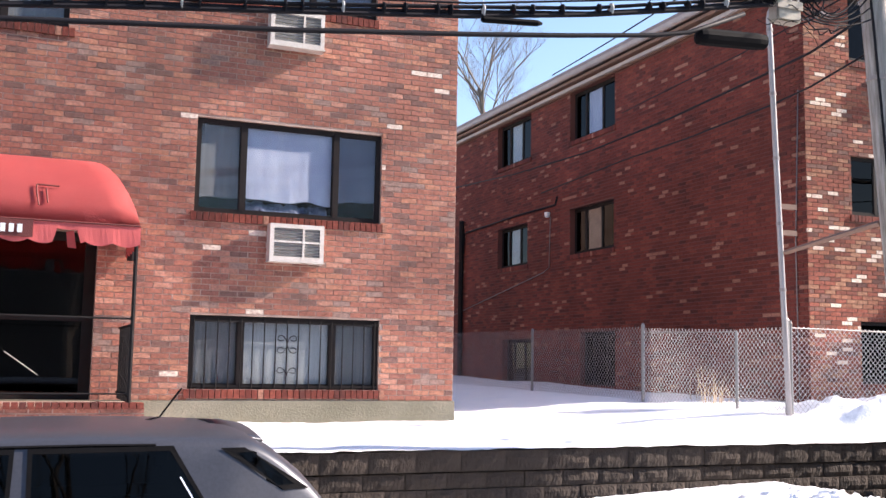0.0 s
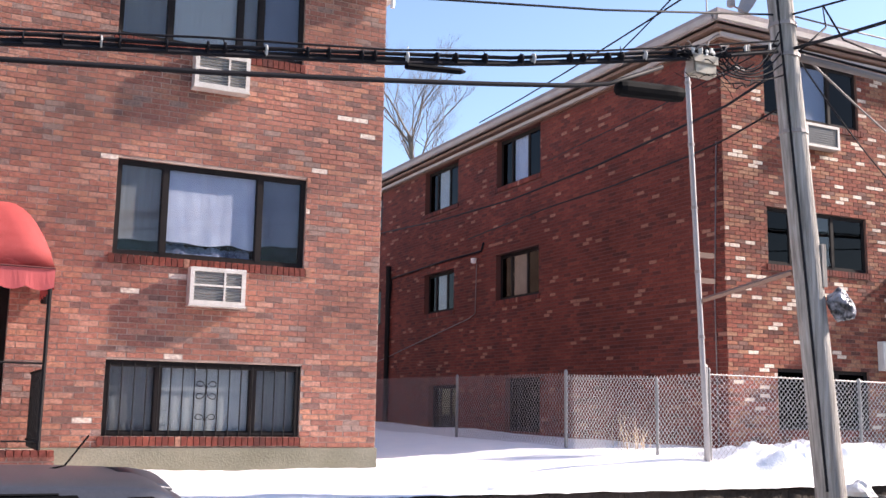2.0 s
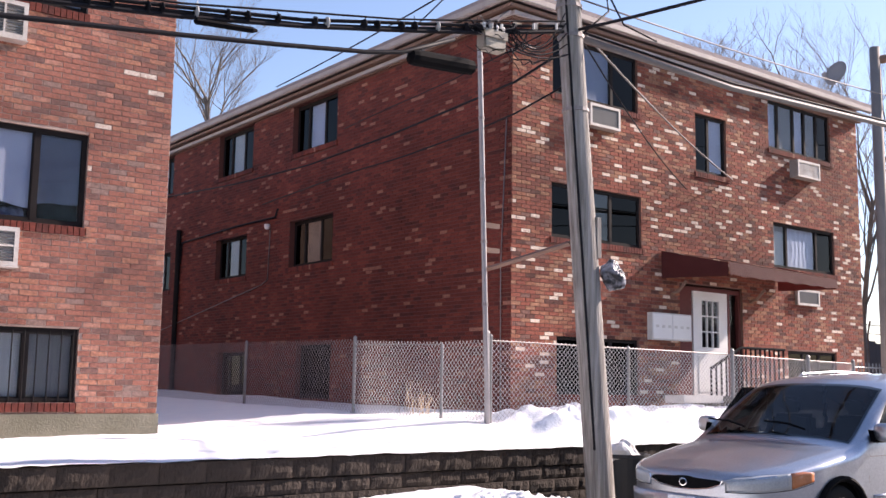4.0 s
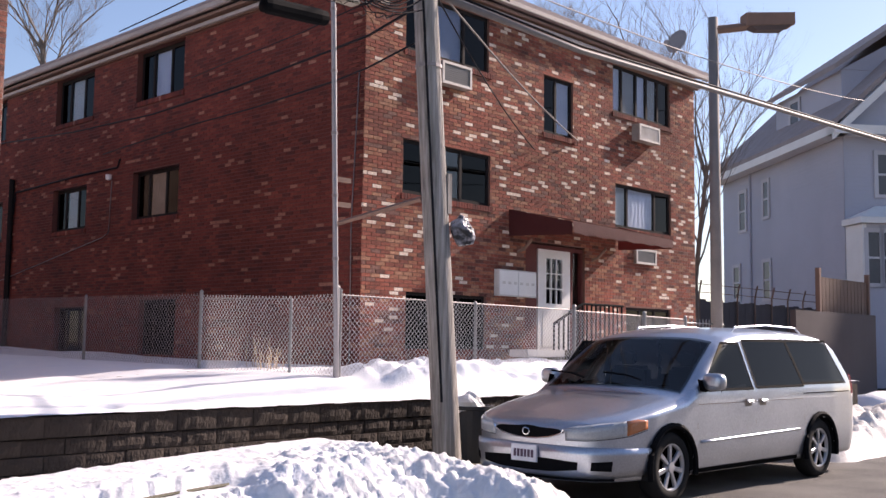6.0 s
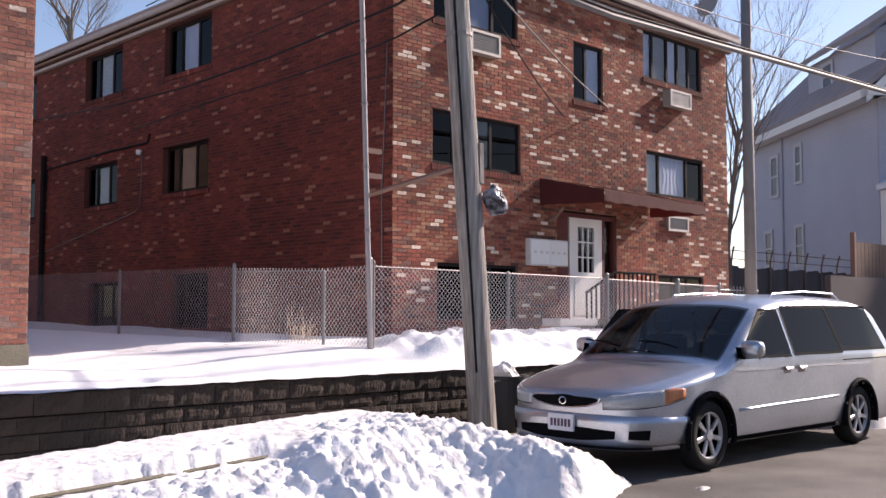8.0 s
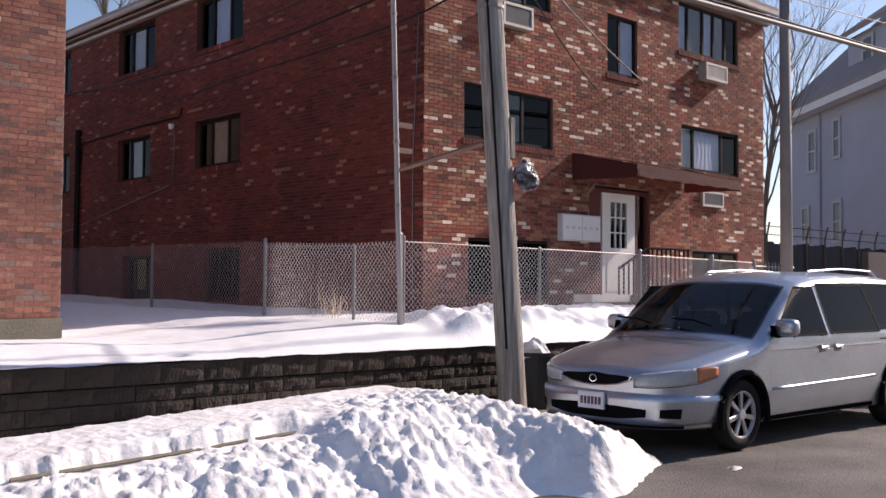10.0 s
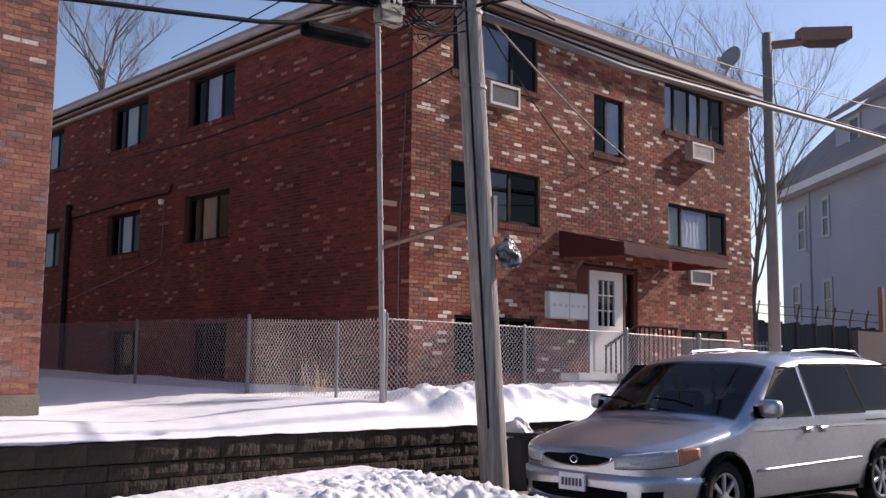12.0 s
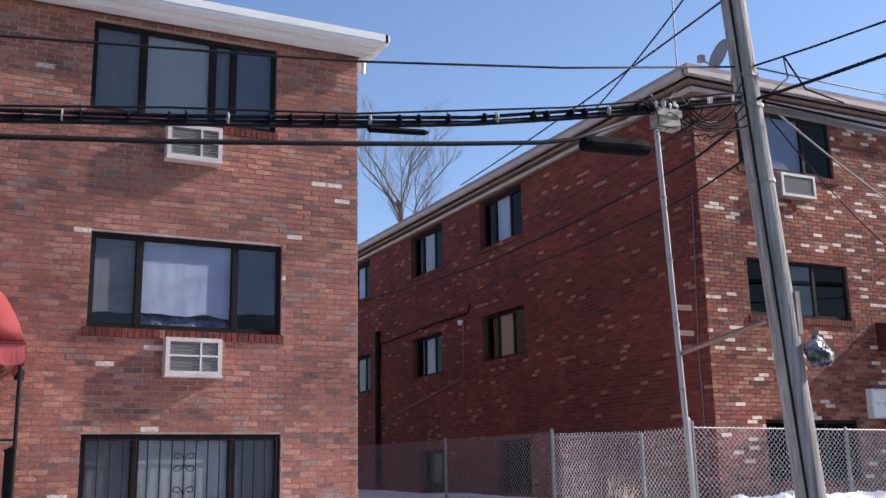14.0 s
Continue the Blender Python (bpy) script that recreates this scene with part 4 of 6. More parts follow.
for i in range(n):
    bm.faces.new((up[i], up[i + 1], low[i + 1], low[i]))
bmesh.ops.solidify(bm, geom=bm.faces[:], thickness=0.012)
part("valance", bm, M["maroon_canvas"], aw)
for x0, x1 in ((14.68, 15.02), (18.30, 18.46)):
    bm = bmesh.new()
    bm.faces.new([bm.verts.new(p) for p in ((x0, 13.365, 4.08), (x1, 12.145, 3.80 - 0.02 * (x0 - 14.68)), (x1, 12.145, 3.56), (x0, 13.365, 3.58))])
    bmesh.ops.solidify(bm, geom=bm.faces[:], thickness=0.015)
    part("side", bm, M["maroon_canvas"], aw)
for x in (14.95, 17.35):
    bm = bmesh.new()
    tube(bm, [(x, 13.37, 3.30), (x, 13.22, 3.34), (x, 13.02, 3.52)], 0.03, sides=8)
    part("bracket", bm, M["soffit"], aw)


# ---- utility pole, cables ----
pole = thing("utility_pole", "weathered grey wooden utility pole standing in snow", "utility pole")
bm = bmesh.new()
rnd = random.Random(2)
P0, P1 = Vector((8.57, 9.1, -0.05)), Vector((7.83, 9.12, 8.6))
n, seg = 26, 14
rings = []
for i in range(n + 1):
    c = P0.lerp(P1, i / n)
    r = 0.166 - 0.036 * (i / n) ** 0.6
    rings.append([bm.verts.new(c + Vector((math.cos(q), math.sin(q), 0)) * (r + 0.008 * noise.noise(Vector((math.cos(q) * 2, math.sin(q) * 2, c.z * 0.4))))) for q in (2 * math.pi * j / seg for j in range(seg))])
for a, b in zip(rings, rings[1:]):
    for j in range(seg):
        bm.faces.new((a[j], a[(j + 1) % seg], b[(j + 1) % seg], b[j]))
bm.faces.new(rings[-1])
part("shaft", bm, M["pole_wood"], pole, smooth=True)


def on_pole(z):
    return P0.lerp(P1, (z - P0.z) / (P1.z - P0.z))


bm = bmesh.new()
tube(bm, [on_pole(z) + Vector((-0.84, -0.54, 0)) * (0.170 - 0.036 * ((z + 0.05) / 8.65) ** 0.6) for z in (0.9, 1.6, 2.3, 3.0, 3.7, 4.5, 5.2, 6.0, 6.8, 7.5)], 0.014)
part("ground_wire", bm, M["cable"], pole)
bm = bmesh.new()
c = on_pole(3.5)
box(bm, c.x + 0.10, c.x + 0.16, c.y - 0.14, c.y - 0.06, 3.02, 3.48)
part("step_plate", bm, M["pole_wood"], pole)
for z in (4.7, 5.55, 5.9):
    bm = bmesh.new()
    c = on_pole(z)
    lathe(bm, [(0.14, z - 0.02), (0.155, z - 0.02), (0.155, z + 0.02), (0.14, z + 0.02)], at=(c.x, c.y, 0), seg=14)
    part("band", bm, M["grey_metal"], pole)
bag = thing("plastic_bag", "crumpled black plastic bag with painted pale glints, tied to the pole", "bag")
bm = bmesh.new()
bmesh.ops.create_icosphere(bm, subdivisions=4, radius=0.15)
for v in bm.verts:
    v.co *= 1 + 0.45 * noise.noise(v.co * 7) + 0.22 * abs(noise.noise(v.co * 19))
    v.co = Vector((v.co.x * 0.9, v.co.y * 0.8, v.co.z * 1.05)) + Vector((8.60, 8.95, 2.84))
part("bag_body", bm, M["bag_plastic"], bag)


def cable(name, pts, r, label, mat="cable", group="overhead cables"):
    b = bmesh.new()
    tube(b, pts, r, sides=5)
    return tagged(part(name, b, M[mat], smooth=True), label, "cable", group)


bundle = thing("cable_bundle", "thick bundle of black overhead cables lashed together", "cable", "overhead cables")
base = [(-9, 3.2), (-0.34, 4.21), (0.51, 4.335), (1.77, 4.49), (3.37, 4.69), (4.58, 4.88), (5.6, 5.07), (6.77, 5.33), (7.9, 5.58)]
for k, (dz, r) in enumerate(((0.0, 0.022), (0.045, 0.018), (-0.035, 0.020), (0.085, 0.010))):
    bm = bmesh.new()
    tube(bm, [(x, 9.08 - 0.02 * k, z + dz + 0.012 * math.sin(x * 2.3 + k)) for x, z in base], r, sides=6)
    part("strand", bm, M["cable"], bundle)
rnd = random.Random(9)
for i in range(30):
    x = -0.4 + i * 0.264 + rnd.uniform(-0.11, 0.11)
    z = np.interp(x, [b[0] for b in base], [b[1] for b in base])
    bm = bmesh.new()
    lathe(bm, [(0.056, -0.005), (0.061, -0.005), (0.061, 0.005), (0.056, 0.005)], axis="x", at=(x, 9.05, z + 0.012), seg=8)
    if i % 3 == 0:
        tube(bm, [(x, 9.05, z + 0.06), (x + rnd.uniform(-0.03, 0.03), 9.05, z + rnd.uniform(0.09, 0.13))], 0.005, sides=4)
    part("lashing", bm, M["box_grey"] if i % 5 == 0 else M["cable"], bundle)
cable("cable", [(-9, 9.0, 3.3), (-0.33, 9.0, 4.07), (0.52, 9.0, 4.16), (1.76, 9.0, 4.285), (3.35, 9.0, 4.475), (4.31, 9.0, 4.60), (5.25, 9.0, 4.735), (5.65, 9.0, 4.82), (6.3, 9.0, 5.1)], 0.024, "thick black cable below the bundle")
cable("cable", [(-9, 9.1, 4.3), (0.47, 9.1, 5.0), (2.82, 9.1, 5.23), (3.46, 9.1, 5.30), (5.66, 9.1, 5.61), (7.91, 9.1, 6.0)], 0.012, "thin black cable along the street")
splice = thing("splice_closure", "long black splice case hanging from the cables", "splice case")
bm = bmesh.new()
lathe(bm, [(0.02, 0), (0.075, 0.02), (0.085, 0.08), (0.085, 0.70), (0.075, 0.80), (0.02, 0.84)], axis="x", at=(5.76, 9.03, 4.81), seg=12)
for v in bm.verts:
    v.co.z += (v.co.x - 5.76) * 0.06
part("case", bm, M["black_plastic"], splice)
bm = bmesh.new()
lathe(bm, [(0.01, 0), (0.03, 0.02), (0.03, 0.55), (0.01, 0.6)], axis="x", at=(3.49, 9.03, 4.64), seg=8)
for v in bm.verts:
    v.co.z += (v.co.x - 3.49) * 0.08
part("small_case", bm, M["black_plastic"], splice)
jb = thing("junction_box", "pale grey terminal box under the cable bundle", "junction box")
one_box("case", M["box_tan"], jb, 6.69, 6.99, 8.97, 9.12, 5.10, 5.30, 0.015)
for i in range(6):
    bm = bmesh.new()
    x = 6.52 + i * 0.11
    tube(bm, sag((x, 9.0, 5.36), (x + 0.25, 9.0, 5.42), 0.09 + 0.04 * (i % 3), 8), 0.008, sides=4)
    part("drop_wire", bm, M["cable"], jb)
one_box("lid", M["box_tan"], jb, 6.68, 7.00, 8.958, 8.968, 5.22, 5.31, 0.004)
for i in range(4):
    bm = bmesh.new()
    lathe(bm, [(0.004, 0.0), (0.022, 0.012), (0.012, 0.03), (0.022, 0.048), (0.014, 0.075), (0.004, 0.08)], at=(6.70 + 0.09 * i, 9.0, 5.305), seg=10)
    part("bushing", bm, M["white_paint"], jb)
rnd = random.Random(77)
for i in range(16):
    a = Vector((6.45 + rnd.uniform(0, 0.75), 8.98 + rnd.uniform(-0.04, 0.08), 5.05 + rnd.uniform(0.0, 0.42)))
    b = a + Vector((rnd.uniform(0.15, 0.65), rnd.uniform(-0.05, 0.1), rnd.uniform(-0.12, 0.2)))
    bm = bmesh.new()
    tube(bm, [p + Vector((0, 0.03 * math.sin(k * 1.3 + i), 0.02 * math.sin(k * 2.1 + i))) for k, p in enumerate(sag(a, b, rnd.uniform(0.04, 0.16), 9))], rnd.choice((0.004, 0.006, 0.008)), sides=4)
    part("loose_wire", bm, M[rnd.choice(("cable", "cable", "cable", "light_cable"))], jb)
for i in range(6):
    x = 6.35 + rnd.uniform(0, 1.35)
    z = float(np.interp(x, [b[0] for b in base], [b[1] for b in base]))
    one_box("wire_tie", M["box_grey"], jb, x, x + rnd.uniform(0.008, 0.025), 8.94, 8.965, z - 0.02, z + rnd.uniform(0.01, 0.06))
for i in range(5):
    a = on_pole(5.3 + 0.12 * i) + Vector((-0.15, -0.08, 0))
    cable("cable", sag((6.95 + 0.05 * i, 9.02, 5.22 + 0.05 * i), a, 0.10 + 0.05 * i, 8), 0.009, "looped black wire between terminal box and pole")
# service drops to the corner building, the run to the next pole and the lines over the street
cable("cable", sag(on_pole(5.80), (16.86, 13.36, 5.72), 0.12), 0.014, "pale service cable from pole to facade", "light_cable")
cable("cable", sag(on_pole(5.78), (15.42, 13.36, 5.34), 0.15), 0.010, "black service cable from pole to facade")
# dark heavy cable, the sun along its top put into a lighter grey
cable("cable", [on_pole(5.58), (11.0, 9.05, 5.50), (13.75, 9.0, 5.59), (17.5, 9.0, 5.74), (22.0, 9.0, 5.92), (45, 9.0, 6.9)], 0.042, "heavy cable running on along the street", "light_cable")
cable("cable", [on_pole(5.66), (11.0, 9.05, 5.57), (13.75, 9.0, 5.66), (17.5, 9.0, 5.80), (22.0, 9.0, 5.98), (45, 9.0, 6.95)], 0.016, "black cable running on along the street")
cable("cable", sag(on_pole(6.05), (30.0, 12.6, 8.85), 0.25), 0.011, "thin cable crossing toward the far house", "light_cable")
cable("cable", sag(on_pole(5.62), (8.5, -3.0, 5.9), 0.35), 0.020, "black cable crossing over the street")
cable("cable", sag(on_pole(6.0), (10.5, -2.0, 7.4), 0.5), 0.012, "thin black cable crossing over the street")
cable("cable", sag((4.6, 3.4, 5.4), (24, 8, 6.2), 0.3), 0.013, "black cable over the street")
cable("cable", sag(on_pole(6.9), (10.6, 20.8, 8.07), 0.06), 0.013, "black cable from pole top to the eave")
cable("cable", sag(on_pole(7.5), (10.6, 15.5, 8.08), 0.06), 0.013, "black cable from pole top to the eave")
cable("cable", [on_pole(5.6) + Vector((0.1, -0.1, 0)), (8.6, 9.0, 5.95), (8.45, 8.9, 6.15), (8.75, 8.9, 5.8), (9.1, 8.7, 5.62)], 0.012, "looped black drop wire at the pole")

# conduit standing by the fence
cable("cable", [on_pole(5.45), (8.36, 10.35, 5.37), (8.47, 11.14, 5.37), (8.89, 13.92, 5.41), (9.37, 17.17, 5.54), (10.01, 21.44, 5.89), (10.93, 27.66, 6.54)], 0.017, "slack black cable running back along the shaded wall")
cable("cable", [on_pole(5.05), (8.46, 10.47, 5.0), (8.65, 11.35, 5.01), (9.22, 13.97, 5.14), (9.78, 16.55, 5.33), (10.93, 21.9, 5.60)], 0.013, "thin black cable running back along the shaded wall")
cable("cable", [on_pole(5.75), (9.27, 12.82, 6.13), (10.16, 15.85, 6.46), (10.93, 18.47, 6.73)], 0.009, "thin black cable running back to the shaded wall")
cable("cable", [(10.96, 26.4, 4.6), (10.96, 26.33, 5.15), (10.96, 23.24, 5.24), (10.96, 21.3, 5.24), (10.96, 21.2, 5.42)], 0.022, "dark conduit clipped along the shaded wall", "cable", "wall wires")
cd = thing("conduit_pipe", "tall pale service conduit rising beside the fence post", "conduit")
bm = bmesh.new()
tube(bm, [(8.455, 10.93, 0.9), (8.395, 10.93, 2.3), (8.26, 10.93, 5.65), (8.245, 10.93, 5.95), (8.26, 10.91, 6.05)], 0.034, sides=10)
part("pipe", bm, M["conduit"], cd, smooth=True)
for i in range(5):
    z = 2.6 + i * 0.8
    bm = bmesh.new()
    lathe(bm, [(0.035, -0.02), (0.041, -0.02), (0.041, 0.02), (0.035, 0.02)], at=(8.395 - 0.040 * (z - 2.3), 10.93, z), seg=10)
    part("clamp", bm, M["grey_metal"], cd)
for z in (3.3, 3.62):
    bm = bmesh.new()
    box(bm, 8.38, 8.62, 10.93, 10.99, z - 0.03, z + 0.03)
    part("cleat", bm, M["soffit"], cd)

# ---- chain-link fence ----
fence = thing("chain_link_fence", "galvanised chain-link fence round the snowy yard", "fence", kind="structure")
FX, FY = 8.49, 11.0


def mesh_run(p, q, z0a, z0b, z1a, z1b, r=0.0031, pitch=0.075):
    """Two sets of slanting wires between the bottom and top lines of a fence panel."""
    b = bmesh.new()
    p, q = Vector(p), Vector(q)
    length = (q - p).length
    way = (q - p) / length
    out = Vector((-way.y, way.x, 0))
    for s in (1, -1):
        k = -30
        while k * pitch < length + 1.5:
            a0 = k * pitch
            pts = []
            for h in (0.0, 1.0):
                f = h * 1.25 * s
                pts.append((a0 + f, h))
            (s0, h0), (s1, h1) = pts
            lo, hi = 0.0, 1.0
            for edge in (0.0, length):
                if abs(s1 - s0) > 1e-6:
                    t = (edge - s0) / (s1 - s0)
                    if s0 < 0 and edge == 0.0 and s == 1 or s0 > length and edge == length and s == -1:
                        lo = max(lo, t)
                    if s1 > length and edge == length and s == 1 or s1 < 0 and edge == 0.0 and s == -1:
                        hi = min(hi, t)
            if lo < hi and lo < 1 and hi > 0 and not (s0 > length and s == 1) and not (s0 < 0 and s == -1):
                ends = []
                for t in (lo, hi):
                    u = s0 + (s1 - s0) * t
                    zb = z0a + (z0b - z0a) * u / length
                    zt = z1a + (z1b - z1a) * u / length
                    ends.append(p + way * u + out * 0.002 * s + Vector((0, 0, zb + (zt - zb) * t)))
                tube(b, ends, r, sides=3)
            k += 1
    return b


part("mesh", mesh_run((FX, FY, 0), (FX, 11.94, 0), 0.9, 0.9, 2.16, 2.15), M["wire"], fence)
part("mesh", mesh_run((FX, 11.94, 0), (FX, 14.08, 0), 0.9, 0.9, 2.15, 2.22), M["wire"], fence)
# rear panel, shade of the corner building painted into its wire
part("mesh", mesh_run((FX, 14.08, 0), (FX, 22.0, 0), 0.9, 1.0, 2.24, 2.30, 0.0026, 0.08), M["wire_shaded"], fence, "mesh toned darker for the building's shade")
part("mesh", mesh_run((FX, FY, 0), (13.52, FY, 0), 0.95, 0.95, 2.17, 2.13), M["wire"], fence)
part("mesh", mesh_run((13.52, FY, 0), (17.0, FY, 0), 0.95, 0.95, 2.12, 2.06), M["wire"], fence)
for x, y, z, r in ((FX, FY, 2.24, 0.032), (FX + 0.06, FY, 2.20, 0.018), (FX, 11.94, 2.10, 0.022), (FX, 14.08, 2.26, 0.026), (FX, 17.61, 2.27, 0.025), (FX, 21.9, 2.30, 0.025), (11.12, FY, 2.14, 0.024), (13.52, FY, 2.18, 0.035), (15.6, FY, 2.14, 0.035), (17.0, FY, 2.1, 0.03)):
    bm = bmesh.new()
    lathe(bm, [(r, 0.6), (r, z), (r * 1.15, z + 0.002), (r * 0.6, z + 0.03), (0.004, z + 0.035)], at=(x, y, 0), seg=10)
    part("post", bm, M["galvanised"], fence)
for a, b in (((FX, 12.0, 2.12), (FX, 14.02, 2.16)), ((FX, FY, 2.15), (13.5, FY, 2.12)), ((13.52, FY, 2.11), (17.0, FY, 2.06)), ((FX, 12.0, 1.05), (FX, 14.02, 1.05))):
    bm = bmesh.new()
    tube(bm, [a, b], 0.009)
    part("rail", bm, M["grey_metal"], fence)
# iron pickets and steps by the corner entrance
pick = thing("iron_railing", "black iron stair railing with scrolls at the entrance steps", "railing")
for i in range(16):
    bm = bmesh.new()
    x = 14.36 + i * 0.14
    h = 0.47 + 0.38 * min(1.0, i / 6)
    tube(bm, [(x, 12.05, 1.05), (x, 12.05, 1.45 + h)], 0.021, sides=4)
    part("baluster", bm, M["iron"], pick)
bm = bmesh.new()
tube(bm, [(14.36, 12.05, 1.92), (15.2, 12.05, 2.3), (16.5, 12.05, 2.3)], 0.026)
part("rail", bm, M["iron"], pick)
picket = thing("picket_fence", "grey metal picket fence panel beside the steps", "fence")
for i in range(12):
    bm = bmesh.new()
    tube(bm, [(17.05 + i * 0.12, FY, 0.9), (17.05 + i * 0.12, FY, 2.08)], 0.012, sides=4)
    part("picket", bm, M["galvanised"], picket)
bm = bmesh.new()
tube(bm, [(17.0, FY, 2.0), (18.45, FY, 2.0)], 0.015)
part("rail", bm, M["galvanised"], picket)
steps = thing("entrance_steps", "pale concrete steps up to the entrance", "steps", kind="structure")
for i, (y0, y1, z) in enumerate(((12.1, 13.37, 1.40), (11.8, 12.095, 1.22), (11.5, 11.795, 1.05))):
    one_box("step", M["concrete"], steps, 15.0, 17.3, y0, y1, 0.6, z, 0.01)
bm = bmesh.new()
box(bm, 14.6, 14.98, 11.6, 13.3, 1.36, 1.46)
part("cheek", bm, M["concrete"], steps)
one_box("side_slab", M["box_grey"], steps, 13.50, 14.55, 11.95, 12.35, 1.34, 1.47, 0.012, "pale stone slab")
one_box("slab_base", M["concrete"], steps, 13.62, 14.55, 12.0, 12.32, 0.9, 1.335)

# ---- wheelie bin beside the pole ----
bin_ = thing("rubbish_bin", "black plastic rubbish bin with a white bag sticking out", "bin")
bm = bmesh.new()
lathe(bm, [(0.19, 0.08), (0.21, 0.10), (0.265, 0.72), (0.285, 0.73), (0.285, 0.77), (0.25, 0.77), (0.24, 0.72), (0.18, 0.14)], at=(9.45, 9.55, 0.03), seg=24)
part("body", bm, M["bin_plastic"], bin_)
bm = bmesh.new()
bmesh.ops.create_icosphere(bm, subdivisions=3, radius=0.17)
for v in bm.verts:
    v.co *= 1 + 0.35 * noise.noise(v.co * 9)
    v.co += Vector((9.36, 9.5, 0.80))
part("bag", bm, M["white_paint"], bin_, "white rubbish bag")
plank = thing("kerb_stone", "strip of bare tan concrete showing under the snow ledge", "kerb")
bm = bmesh.new()
tube(bm, [(2.5, 7.73, 0.352), (3.2, 7.73, 0.382), (3.9, 7.73, 0.412), (4.4, 7.735, 0.442), (4.75, 7.74, 0.455)], 0.015, sides=4)
part("edge", bm, M["concrete"], plank)


# ---- parked vehicles ----
class Shell:
    """A car body: length s from the nose backwards, half width and top line by s, and the side's shape by height."""

    def __init__(self, top, half, low, belt, lean, round_):
        self.t, self.h, self.low, self.belt, self.lean, self.r = top, half, low, belt, lean, round_

    def top(self, s):
        return float(np.interp(s, [p[0] for p in self.t], [p[1] for p in self.t]))

    def half(self, s):
        return float(np.interp(s, [p[0] for p in self.h], [p[1] for p in self.h]))

    def side(self, s, z):
        k = 1.0
        if z < 0.55:
            k -= 0.07 * ((0.55 - z) / 0.35) ** 2
        if z > self.belt:
            k -= self.lean * (z - self.belt)
        return self.half(s) * k

    def edge(self, s):
        return self.top(s) - self.r * min(1.0, (self.top(s) - 0.4) / 0.8)

    def section(self, s, m=18, k=7):
        ze = self.edge(s)
        pts = [(self.side(s, self.low + (ze - self.low) * i / m), self.low + (ze - self.low) * i / m) for i in range(m + 1)]
        y0 = pts[-1][0]
        for i in range(1, k + 1):
            q = math.pi / 2 * i / k
            pts.append((y0 * math.cos(q) ** 0.75 if i < k else 0.0, ze + (self.top(s) - ze) * math.sin(q) ** 0.9))
        return pts


